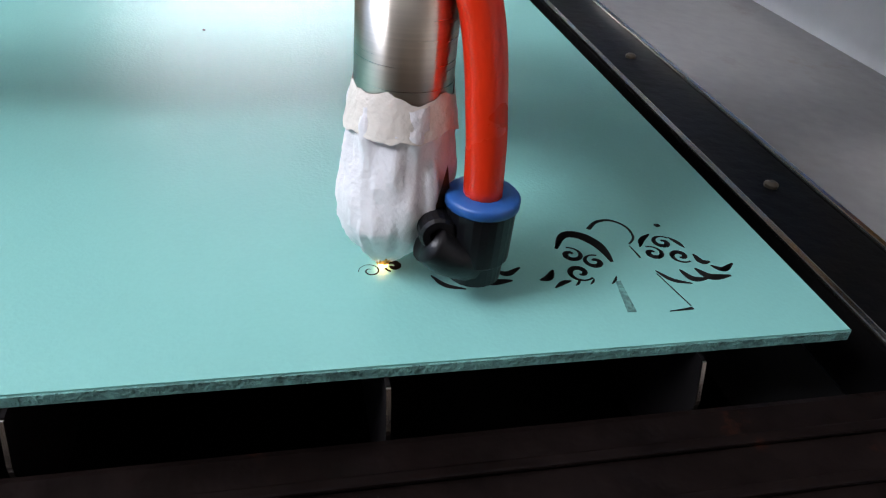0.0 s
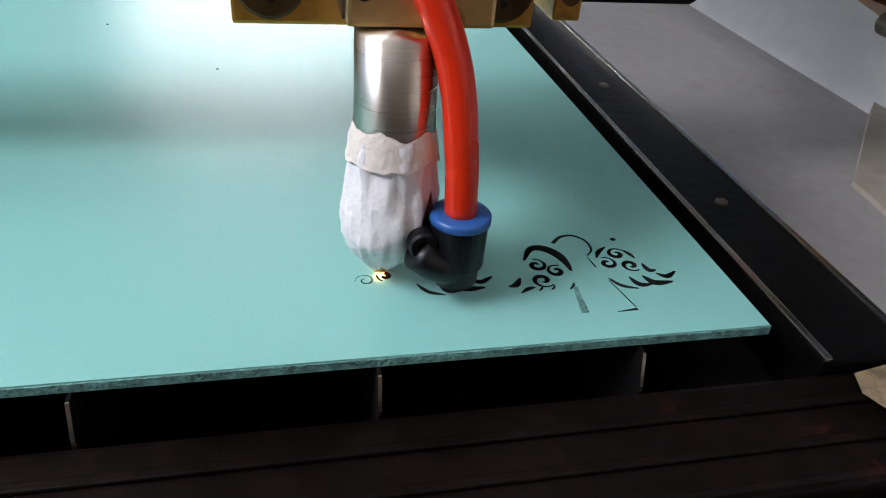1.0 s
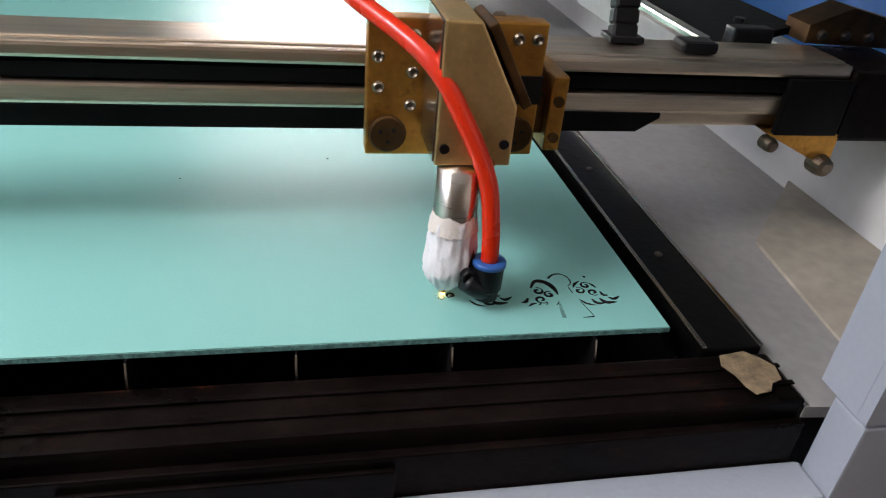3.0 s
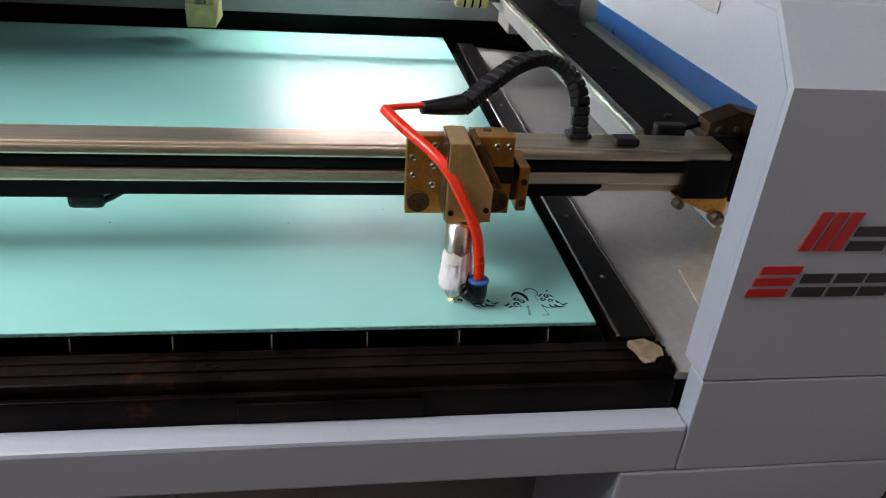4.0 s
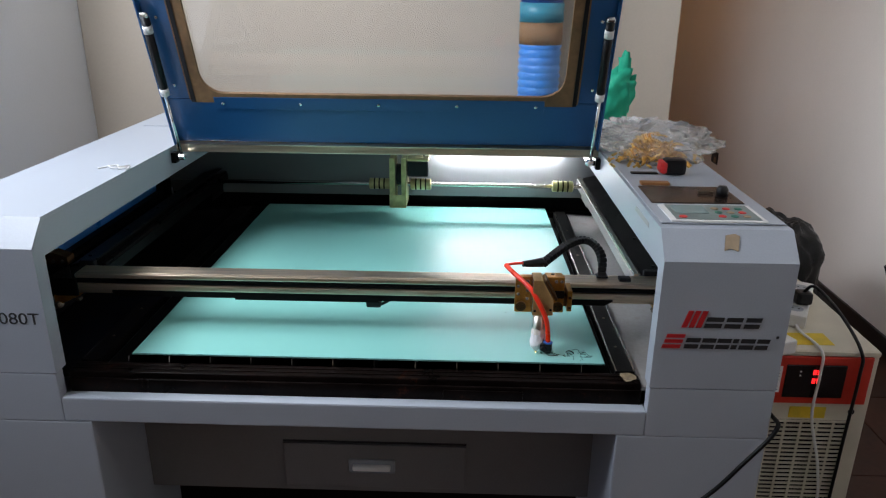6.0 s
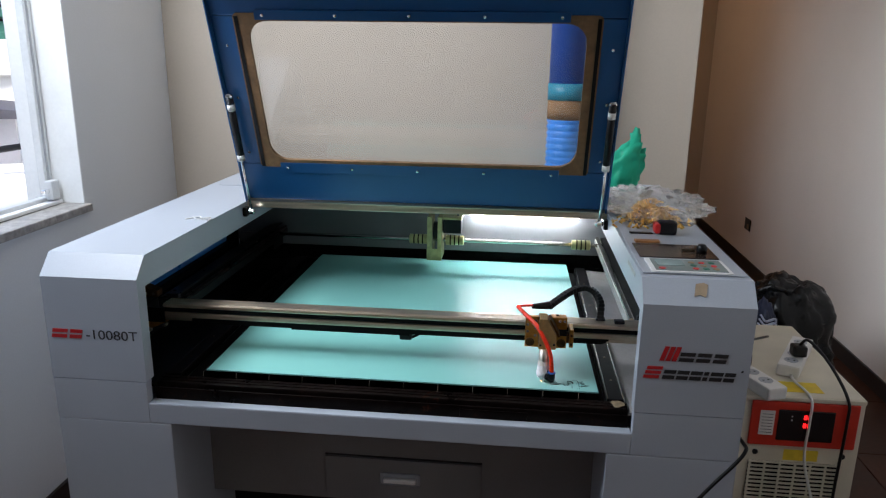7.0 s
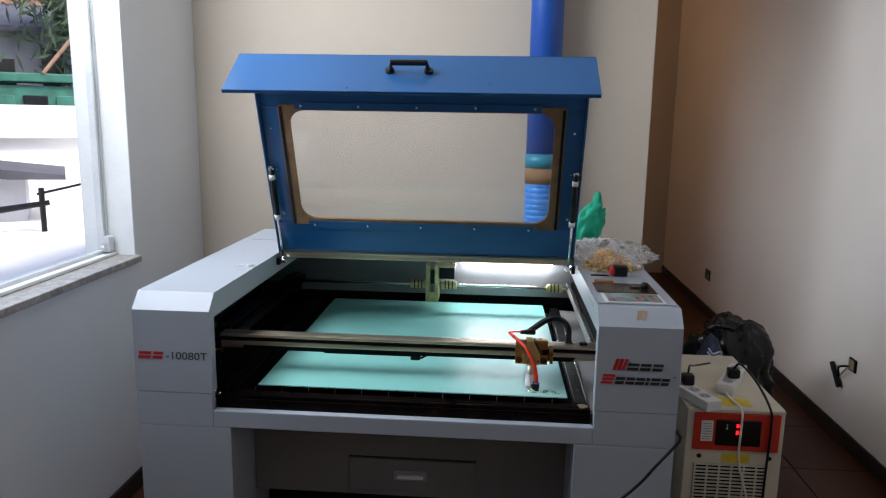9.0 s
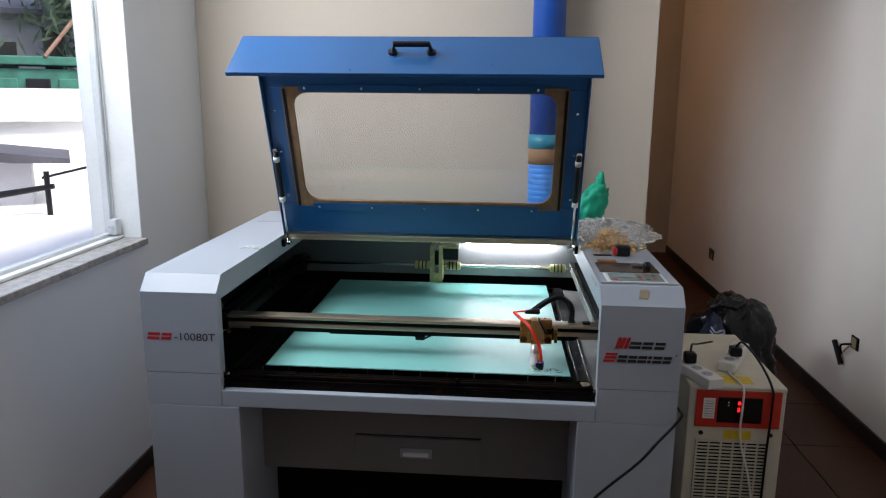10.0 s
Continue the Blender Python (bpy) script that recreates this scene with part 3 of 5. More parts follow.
def badge(m):
    """The maker's mark as plain slanted bars in its colours, and the type number."""
    def bar(x, w, z0, h, ink, slant=0.22):
        k = slant * h
        part("badge_block", prism([(x, z0), (x + w, z0), (x + w + k, z0 + h), (x + k, z0 + h)], "y", -0.0012, -0.0002), ink, m)

    def sign(x, w, z0, h, ink):
        """One letter's place: an upper and a lower bar."""
        bar(x + 0.14 * h, w, z0 + h * 0.60, h * 0.40, ink)
        bar(x, w, z0, h * 0.40, ink)

    for x, w in ((0.586, 0.028), (0.6185, 0.026), (0.650, 0.025)):
        sign(x, w, 0.943, 0.019, BLACK_INK)
    for k in range(3):
        bar(0.550 + 0.0115 * k, 0.0085, 0.943, 0.030, RED_INK, 0.30)
    for x, w in ((0.5575, 0.023), (0.584, 0.022), (0.609, 0.022), (0.634, 0.009), (0.647, 0.023), (0.6735, 0.020)):
        sign(x, w, 0.905, 0.019, BLACK_INK)
    for k in range(3):
        bar(0.5215 + 0.003 * k, 0.030, 0.905 + 0.0095 * k, 0.0065, RED_INK)
    bar(0.706, 0.004, 0.926, 0.004, BLACK_INK)
    for x, w in ((-0.712, 0.034), (-0.672, 0.027)):
        sign(x, w, 0.922, 0.020, RED_INK)
    lettering("-10080T", 0.03, BLACK_INK, m, "type_number", (-0.634, -0.0002, 0.922), 0.114)


def build_bed(m):
    frame_ = part("bed_frame", bx(-0.505, 0.505, 0.030, 0.0665, 0.765, 0.817, 0.002), RUST, m, "black steel bed frame, rust-flecked")
    for y in (0.0405, 0.0535):
        part("ridge", bx(-0.505, 0.505, y, y + 0.003, 0.8172, 0.8186, 0.0006), RUST, frame_)
    part("front_bar", bx(-0.505, 0.505, 0.0245, 0.0295, 0.770, 0.806, 0.001), RUST, frame_)
    part("slot_plate", bx(0.16, 0.30, 0.0215, 0.0242, 0.783, 0.800, 0.001), RUST, frame_)
    for s in (-1, 1):
        a, b = sorted((s * 0.4665, s * 0.5015))
        sb = part("side_bar", bx(a, b, 0.067, 1.045, 0.80, 0.8205, 0.001), BLACK, frame_)
        for x in (s * 0.4675, s * 0.5005):
            # left edges black to stand for the shade on that side
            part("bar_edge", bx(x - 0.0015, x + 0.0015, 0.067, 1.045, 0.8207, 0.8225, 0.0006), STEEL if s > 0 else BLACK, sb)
        for y in (0.16, 0.2865, 0.46, 0.66, 0.86):
            part("bolt", lathe([(0.0026, 0), (0.0026, 0.0012), (0.0013, 0.002)], (s * 0.4845, y, 0.8207), seg=10), SCREW, sb)
        a, b = sorted((s * 0.43, s * 0.466))
        part("inner_ledge", bx(a, b, 0.067, 1.045, 0.77, 0.800), TRAY, frame_)
    part("rear_bar", bx(-0.505, 0.505, 1.046, 1.0495, 0.77, 0.817), BLACK, frame_)
    for i in range(12):
        x = 0.4068 - 0.0746 * i
        # sides in shaded black, front ends in bright steel for their glint
        part("slat", prism([(0.0672, 0.79), (0.0672, 0.8185), (0.0705, 0.8288), (1.04, 0.8288), (1.04, 0.79)], "x", x - 0.0005, x + 0.0005), SLAT, frame_)
        part("slat_edge", prism([(0.0667, 0.812), (0.0671, 0.812), (0.0671, 0.8185), (0.0702, 0.8286), (0.0697, 0.8286), (0.0667, 0.8187)], "x", x - 0.0005, x + 0.0005), STEEL, frame_)
    part("corner_tape", prism([(0.472, 0.056), (0.475, 0.0635), (0.481, 0.0645), (0.490, 0.066), (0.4965, 0.060), (0.501, 0.053), (0.4985, 0.043), (0.492, 0.041), (0.488, 0.0355), (0.479, 0.034), (0.4765, 0.040), (0.4755, 0.048)], "z", 0.8187, 0.8193), WORN_TAPE, frame_, "scuffed tan tape")
    part("yellow_mark", prism([(0.418, 0.0665), (0.432, 0.0665), (0.428, 0.078), (0.415, 0.078)], "z", 0.795, 0.7955), ORANGE, frame_)


def spiral(c, r, turns, w, start=0.0, n=26, flip=1):
    """A spiral stroke as a closed outline."""
    a, b = [], []
    for i in range(n + 1):
        s = i / n
        ang = start + flip * turns * 2 * math.pi * s
        rr = r * (0.18 + 0.82 * s)
        ww = w * (0.35 + 0.65 * math.sin(math.pi * min(1, s * 1.1)))
        d = Vector((math.cos(ang), math.sin(ang)))
        a.append(tuple(Vector(c) + d * (rr + ww / 2)))
        b.append(tuple(Vector(c) + d * (rr - ww / 2)))
    return a + b[::-1]


def stroke(pts, w0, w1=None):
    """A tapering brush stroke along pts, as a closed outline."""
    p = [Vector((*q, 0)) for q in pts]
    p = smooth_path(p, 6)
    a, b = [], []
    for i, q in enumerate(p):
        s = i / (len(p) - 1)
        d = (p[min(i + 1, len(p) - 1)] - p[max(i - 1, 0)]).normalized()
        w = w0 * math.sin(math.pi * (0.08 + 0.84 * s)) if w1 is None else w0 + (w1 - w0) * s
        nrm = Vector((-d.y, d.x, 0)) * w / 2
        a.append((q.x + nrm.x, q.y + nrm.y))
        b.append((q.x - nrm.x, q.y - nrm.y))
    return a + b[::-1]


MM = 0.001


def disc(x, y, r, start, flip=1):
    """A cut curl that winds out from its middle."""
    return spiral((x * MM, y * MM), r * MM, 1.22, 1.8 * MM, start, 30, flip)


def feather(a, b, c, w):
    return stroke([(p[0] * MM, p[1] * MM) for p in (a, b, c)], w * MM)


def right_wing(dx=0.0, dy=0.0):
    S = lambda *p: [(q[0] + dx, q[1] + dy) for q in p]
    out = [disc(410.8 + dx, 108.6 + dy, 3.1, 0.5), disc(415.8 + dx, 113.4 + dy, 3.1, 2.0, -1), disc(418.0 + dx, 106.6 + dy, 3.1, 4.0)]
    out += [feather(*S((418.6, 115.6), (420.2, 113.0), (421.2, 110.3)), 1.6), feather(*S((408.2, 111.6), (410.2, 115.0), (413.6, 117.6)), 1.7)]
    for a, b, c, w in (((422.2, 107.3), (422.9, 103.7), (425.5, 103.4), 2.2), ((424.6, 101.8), (427.4, 99.8), (431.6, 102.2), 2.1),
                       ((419.4, 100.9), (422.0, 97.0), (428.2, 97.0), 2.8), ((414.8, 100.7), (416.6, 96.6), (421.0, 96.3), 2.3), ((407.8, 100.8), (410.6, 96.6), (415.5, 94.6), 1.6)):
        out.append(feather(*S(a, b, c), w))
    return out


def build_sheet():
    ob = thing("mdf_sheet", (0.02, 0.55, 0.829), "teal painted MDF sheet with cut-out angels, lying on the bed", "board")
    x0, x1, y0, y1, z0, z1 = -0.408, 0.4478, 0.0735, 1.038, 0.829, 0.832
    x2 = 0.438  # the far end is cut a little narrower
    face = part("face", prism([(x0, y0), (x1, y0), (x2, y1), (x0, y1)], "z", z0, z1), TEAL, ob)
    # finished angel: two wings, halo, skirt
    shapes = right_wing()
    shapes += [disc(387.0, 109.6, 3.3, 0.3), disc(392.4, 106.0, 3.1, 2.4, -1), disc(386.6, 101.6, 3.6, 4.2)]
    shapes.append(stroke([(0.3837, 0.1125), (0.3876, 0.1184), (0.3919, 0.1186), (0.3955, 0.1150), (0.3970, 0.1104), (0.3973, 0.1055)], 0.0036))
    for a, b, c, w in (((375.0, 99.4), (377.6, 100.2), (379.8, 103.4), 2.2), ((378.0, 96.0), (380.8, 97.9), (383.2, 98.5), 1.6), ((383.6, 96.4), (384.8, 97.4), (385.6, 98.8), 0.8),
                       ((387.7, 96.6), (388.8, 97.6), (389.6, 98.9), 0.7), ((393.5, 96.3), (394.9, 97.6), (396.0, 99.4), 0.8)):
        shapes.append(feather(a, b, c, w))
    shapes.append(stroke([(0.3963, 0.1212), (0.4002, 0.1247), (0.4048, 0.1252), (0.4082, 0.1216), (0.4082, 0.1164), (0.4056, 0.1132)], 0.0014, 0.0006))
    shapes.append(stroke([(0.4053, 0.1124), (0.4057, 0.1097), (0.4061, 0.1066)], 0.0004, 0.0007))
    shapes.append(stroke([(0.4076, 0.0995), (0.4090, 0.0932), (0.4106, 0.0860)], 0.0004, 0.0005))
    shapes.append(stroke([(0.4041, 0.0845), (0.4072, 0.0847), (0.4108, 0.0851)], 0.0003, 0.0011))
    shapes.append([(0.4181 + 0.0011 * math.cos(k), 0.1218 + 0.0010 * math.sin(k)) for k in (0, 1.05, 2.1, 3.14, 4.2, 5.25)])
    # the one still being cut
    shapes += right_wing(-60.4, 2.9)
    shapes.append(spiral((0.3325, 0.1068), 0.0030, 1.35, 0.0005, 1.0))
    shapes.append(disc(338.4, 108.4, 2.4, 3.0))
    cut = bmesh.new()
    for i, sh in enumerate(shapes):
        prism(sh, "z", 0.8275 - 0.00002 * i, 0.8335 + 0.00002 * i, bm=cut)
    me = bpy.data.meshes.new("tmp_cut")
    bmesh.ops.translate(cut, verts=cut.verts, vec=-Vector(ob.location))
    cut.to_mesh(me)
    cut.free()
    cutter = bpy.data.objects.new("tmp_cut", me)
    scene.collection.objects.link(cutter)
    cutter.location = ob.location
    bpy.context.view_layer.update()
    mod = face.modifiers.new("cut", "BOOLEAN")
    mod.operation, mod.solver, mod.use_self, mod.object = "DIFFERENCE", "EXACT", True, cutter
    dg = bpy.context.evaluated_depsgraph_get()
    made = bpy.data.meshes.new_from_object(face.evaluated_get(dg))
    face.modifiers.remove(mod)
    if len(made.vertices) > 50:
        face.data = made
        made.materials.append(CHAR)
        for p in made.polygons:
            c = p.center + Vector(ob.location)
            if abs(p.normal.z) < 0.5 and x0 + 0.002 < c.x < x2 - 0.002 and y0 + 0.002 < c.y < y1 - 0.002:
                p.material_index = 1
    bpy.data.objects.remove(cutter)
    # rough sawn edges
    for nm, b in (("cut_edge", bx(x0, x1, y0 - 0.0006, y0 - 0.0001, z0, z1 - 0.0004)), ("cut_edge", prism([(x1 + 0.0001, y0), (x1 + 0.0006, y0), (x2 + 0.0006, y1), (x2 + 0.0001, y1)], "z", z0, z1 - 0.0004)),
                  ("cut_edge", bx(x0 - 0.0006, x0 - 0.0001, y0, y1, z0, z1 - 0.0004))):
        part(nm, b, TEAL_EDGE, ob)
    # shallow scored skirt edge
    part("scored_line", prism([(0.3948, 0.0972), (0.3962, 0.0972), (0.3954, 0.0850), (0.3930, 0.0851)], "z", 0.83202, 0.83212), TEAL_EDGE, ob)
    random.seed(9)
    for _ in range(7):
        x, y = random.uniform(0.0, 0.4), random.uniform(0.1, 0.5)
        part("soot_speck", lathe([(0.0007, 0), (0.0005, 0.0004)], (x, y, 0.83203), seg=7), PLASTIC, ob)


def build_gantry():
    g = thing("gantry", (0.0, 0.21, 0.893), "aluminium gantry beam with steel rails across the bed", "gantry")
    L, R_ = -0.56, 0.60
    part("beam", bx(L, R_, 0.197, 0.235, 0.894, 0.9375, 0.002), ALU, g)
    part("upper_rail", bx(L, R_, 0.189, 0.1968, 0.9285, 0.937, 0.002), ALU, g)
    part("lower_rail", bx(L, R_, 0.189, 0.1968, 0.9045, 0.9165, 0.002), ALU, g)
    part("under_rail", prism([(-0.49, 0.8925), (0.464, 0.8925), (0.478, 0.9015), (0.478, 0.9043), (-0.49, 0.9043)], "y", 0.1895, 0.1966), BLACK, g)
    part("groove", bx(L, R_, 0.1945, 0.1966, 0.9168, 0.9282), TRAY, g)
    part("belt", bx(L, R_, 0.191, 0.1925, 0.9185, 0.9262), TRAY, g)
    part("cable_strip", bx(0.489, 0.512, 0.2, 0.218, 0.9376, 0.945, 0.003), PLASTIC, g)
    for s in (-1, 1):
        a, b = sorted((s * 0.601, s * 0.66))
        e = part("end_bracket", bx(a, b, 0.186, 0.25, 0.888, 0.934, 0.003), RUST, g, "dark end bracket")
        a, b = sorted((s * 0.556, s * 0.6005))
        part("end_cover", bx(a, b, 0.1835, 0.1885, 0.893, 0.929, 0.001), BLACK, e)
        a, b = sorted((s * 0.574, s * 0.652))
        part("upright_plate", prism([(a + 0.022 * s, 0.938), (b + 0.022 * s, 0.936), (b + 0.022 * s, 0.952), ((a + b) / 2 + s * 0.012, 0.962), (a + 0.022 * s, 0.950)], "y", 0.236, 0.262), BRASS_DARK, e)
        for dx in (0.012, 0.030, 0.048):
            part("plate_bolt", lathe([(0.0035, 0), (0.0035, -0.002), (0.002, -0.003)], (s * (0.594 + dx), 0.2358, 0.944), axis="y", seg=10), SCREW, e)
        part("roller_bracket", prism([(s * 0.552, 0.8935), (s * 0.605, 0.8935), (s * 0.605, 0.876), (s * 0.59, 0.876)], "y", 0.186, 0.22), BRASS, e)
        for x, z, q in ((0.556, 0.8865, 0.55), (0.598, 0.8725, 0.8)):
            part("roller", lathe([(0.004 * q, -0.012 * q), (0.0075 * q, -0.010 * q), (0.009 * q, -0.004 * q), (0.009 * q, 0.004), (0.006 * q, 0.006)], (s * x, 0.187, z), axis="y", seg=18), SCREW, e)
    part("under_clip", bx(0.004, 0.034, 0.192, 0.215, 0.876, 0.8922, 0.005), PLASTIC, g)
    part("clip_tail", tube([(0.03, 0.2, 0.88), (0.042, 0.2, 0.886), (0.054, 0.2, 0.8935)], 0.003), PLASTIC, g)
    part("shim_strip", bx(-0.25, 0.03, 0.19, 0.20, 0.889, 0.8927), BLACK, g)
    return g


def build_drive():
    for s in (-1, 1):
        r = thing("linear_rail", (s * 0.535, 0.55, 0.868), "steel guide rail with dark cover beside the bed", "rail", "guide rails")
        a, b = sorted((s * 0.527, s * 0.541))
        # left rail parts darkened for shade; the right ones keep their metal
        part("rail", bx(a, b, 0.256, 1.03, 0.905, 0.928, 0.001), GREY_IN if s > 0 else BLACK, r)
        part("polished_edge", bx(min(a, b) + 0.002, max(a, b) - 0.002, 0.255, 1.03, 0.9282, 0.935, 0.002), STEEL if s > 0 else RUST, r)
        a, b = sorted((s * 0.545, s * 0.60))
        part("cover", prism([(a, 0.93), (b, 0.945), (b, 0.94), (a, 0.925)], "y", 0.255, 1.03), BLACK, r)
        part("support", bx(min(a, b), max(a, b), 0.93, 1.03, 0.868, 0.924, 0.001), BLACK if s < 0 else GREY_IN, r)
        for y in (0.28, 0.45, 0.62, 0.8):
            part("bolt", lathe([(0.004, 0), (0.004, 0.003)], (s * 0.572, y, 0.94), seg=10), PLASTIC, r)
        part("end_stop", bx(s * 0.545, s * 0.575, 0.24, 0.253, 0.93, 0.945, 0.002), PLASTIC, r)
    d = thing("drive_shaft", (0.0, 0.95, 0.93), "polished steel drive shaft with brass-coloured couplings at the back", "shaft")
    part("shaft", tube([(-0.60, 0.95, 0.925), (0.60, 0.95, 0.925)], 0.006, 14, curved=False), STEEL, d, smooth=True)
    for x in (-0.055, 0.065, 0.475):
        c = part("coupling", lathe([(0.013, -0.03), (0.016, -0.028), (0.016, 0.028), (0.013, 0.03)], (x, 0.95, 0.925), axis="x"), YELLOW_ZINC, d, smooth=False)
        for k in range(3):
            part("groove", lathe([(0.0164, -0.002), (0.0166, 0), (0.0164, 0.002)], (x - 0.014 + k * 0.014, 0.95, 0.925), axis="x"), RUST, c)
    b = part("motor_bracket", bx(-0.022, -0.006, 0.905, 0.985, 0.868, 1.01, 0.002), YELLOW_ZINC, d)
    part("bracket_side", bx(0.012, 0.026, 0.905, 0.985, 0.868, 1.01, 0.002), YELLOW_ZINC, d)
    part("bracket_foot", bx(-0.022, 0.026, 0.90, 0.904, 0.867, 0.905, 0.001), YELLOW_ZINC, d)
    part("pulley", lathe([(0.03, -0.008), (0.03, 0.008)], (0.003, 0.95, 0.955), axis="x"), PLASTIC, d)
    mo = part("motor", bx(0.028, 0.088, 0.915, 0.975, 0.955, 1.0, 0.004), PLASTIC, d, "black stepper motor")
    part("motor_cap", bx(0.026, 0.09, 0.913, 0.977, 1.0005, 1.008, 0.002), YELLOW_ZINC, mo)
    part("motor_cable", tube([(0.075, 0.945, 1.008), (0.072, 0.955, 1.03), (0.06, 0.98, 1.06)], 0.003), PLASTIC, mo)
    part("cross_bar", bx(-0.7, 0.7, 1.030, 1.047, 0.868, 0.905, 0.003), GREY_SHADED, d)
    led = thing("led_lamp", (0.29, 1.04, 1.0), "lit white LED tube on the inner rear wall", "lamp")
    part("housing", bx(0.105, 0.475, 1.018, 1.0495, 1.0125, 1.030, 0.002), WHITE_PL, led)
    part("tube", tube([(0.11, 1.026, 1.003), (0.47, 1.026, 1.003)], 0.009, 14, curved=False), LED, led, "glowing white tube", smooth=True)


def build_head():
    """The laser head; its own origin is the point under the nozzle."""
    X, Y, Z = 0.3345, 0.110, 0.832
    h = thing("laser_carriage", (X, Y, Z), "brass laser carriage with paper-taped nozzle and red air hose", "carriage")
    pl = part("carriage_plate", bx(0.2955, 0.3855, 0.150, 0.162, 0.8945, 0.965, 0.0012), BRASS, h)
    part("slider", bx(0.302, 0.38, 0.1622, 0.1885, 0.906, 0.945, 0.002), BRASS_DARK, h)
    part("top_bracket", bx(0.352, 0.3845, 0.1625, 0.187, 0.9455, 0.960, 0.001), BRASS, h)
    part("bracket_screw", lathe([(0.0035, 0), (0.0035, 0.003), (0.002, 0.004)], (0.366, 0.175, 0.960), seg=12), SCREW, h)
    blk = part("mirror_block", prism([(0.3245, 0.9065), (0.3615, 0.9065), (0.3615, 0.9365), (0.341, 0.9745), (0.3245, 0.9745)], "y", 0.110, 0.1498, bev=0.0012), BRASS_PALE, h, "pale brass mirror block with a slanted face")
    part("block_edge", prism([(0.3235, 0.908), (0.3243, 0.908), (0.3243, 0.974), (0.3235, 0.974)], "y", 0.112, 0.148), STEEL, blk)
    part("mirror_cap", prism([(0.3445, 0.9715), (0.3655, 0.9335), (0.3695, 0.936), (0.3485, 0.974)], "y", 0.113, 0.147, bev=0.0008), BRASS_DARK, blk)
    for i, (x, z) in enumerate(((0.353, 0.965), (0.360, 0.952), (0.3675, 0.940))):
        s = part("adjusting_screw", lathe([(0.003, 0), (0.003, 0.006), (0.0042, 0.007), (0.0042, 0.011)], (0, 0, 0), axis="z", seg=12), CHROME, blk, smooth=True)
        s.matrix_basis = Matrix.Translation((x - X, 0.118 + 0.011 * i - Y, z - Z)) @ Matrix.Rotation(radians(60), 4, "Y")
    # black plate laid on top for the dark inside a notch
    part("notch_shade", bx(0.3668, 0.3858, 0.1488, 0.1499, 0.9235, 0.9385), PLASTIC, h)
    part("side_tab", bx(0.392, 0.401, 0.150, 0.19, 0.897, 0.938, 0.001), BRASS, h)
    part("tab_bridge", bx(0.3857, 0.3918, 0.156, 0.17, 0.905, 0.925), BRASS_DARK, h)
    for z in (0.905, 0.925):
        part("tab_screw", lathe([(0.003, 0), (0.003, -0.0015)], (0.3965, 0.1498, z), axis="y", seg=10), BRASS_DARK, h)
    # round roller caps and small screws on the plate
    for x in (0.3065, 0.3745):
        c = part("roller_cap", lathe([(0.0098, 0), (0.0098, -0.0016), (0.0088, -0.0022)], (x, 0.1498, 0.9065), axis="y", seg=24), BRASS_DARK, pl, "dark tarnished cap")
        for a in (0.6, 2.7, 4.8):
            part("cap_hole", lathe([(0.0012, 0), (0.0012, -0.0004)], (x + 0.004 * math.cos(a), 0.1476, 0.9065 + 0.004 * math.sin(a)), axis="y", seg=8), PLASTIC, c)
    for x, z in ((0.301, 0.931), (0.3005, 0.9465), (0.3175, 0.922), (0.3178, 0.939), (0.318, 0.957), (0.380, 0.957), (0.37, 0.957)):
        part("plate_screw", lathe([(0.0031, 0), (0.0031, -0.0015), (0.0022, -0.0024), (0.001, -0.0012)], (x, 0.1498, z), axis="y", seg=12), SCREW, pl)
    for x, z in ((0.3285, 0.9155), (0.357, 0.918)):
        part("block_screw", lathe([(0.0024, 0), (0.0024, -0.0012), (0.0016, -0.001)], (x, 0.1098, z), axis="y", seg=12), PLASTIC, blk)
    # barrel with clamp ring
    part("barrel", lathe([(0.0108, 0.8655), (0.0108, 0.9062)], (X + 0.0027, 0.1108, 0), seg=36), BARREL, h, "polished steel lens barrel", smooth=True)
    part("clamp_knob", lathe([(0.0045, 0), (0.005, -0.001), (0.005, -0.004), (0.0042, -0.005)], (0.3475, 0.1085, 0.9095), axis="y", seg=18), BRASS, h)
    # taped cone: crumpled paper
    t = bmesh.new()
    prof = [(0.0112, 0.8788), (0.0122, 0.874), (0.0134, 0.864), (0.0142, 0.855), (0.0136, 0.849), (0.0108, 0.8442), (0.0066, 0.8392), (0.0034, 0.8356), (0.0026, 0.8346)]
    seg, rings = 72, []
    fine = []
    for (r0, z0), (r1, z1) in zip(prof, prof[1:]):
        fine += [(r0 + (r1 - r0) * k / 4, z0 + (z1 - z0) * k / 4) for k in range(4)]
    fine.append(prof[-1])
    for r, z in fine:
        ring = []
        for k in range(seg):
            a = 2 * math.pi * k / seg
            d = Vector((math.cos(a), math.sin(a), 0))
            q = noise.noise(Vector((d.x * 2.2, d.y * 2.2, z * 130))) * 0.0010 + abs(noise.noise(Vector((d.x * 3.4 + 7, d.y * 3.4, z * 45)))) * 0.0024 - 0.0006 - abs(noise.noise(Vector((d.x * 5 + z * 150, d.y * 5, z * 190)))) * 0.0011
            top = 0.0022 * noise.noise(Vector((d.x * 1.6, d.y * 1.6, 3))) if z > 0.8775 else 0
            ring.append(t.verts.new((X + 0.0027 * min(1, (z - 0.8345) / 0.02) + d.x * (r + q), 0.1108 + d.y * (r + q), z + top)))
        rings.append(ring)
    for a, b in zip(rings, rings[1:]):
        for k in range(seg):
            t.faces.new((a[k], b[k], b[(k + 1) % seg], a[(k + 1) % seg]))
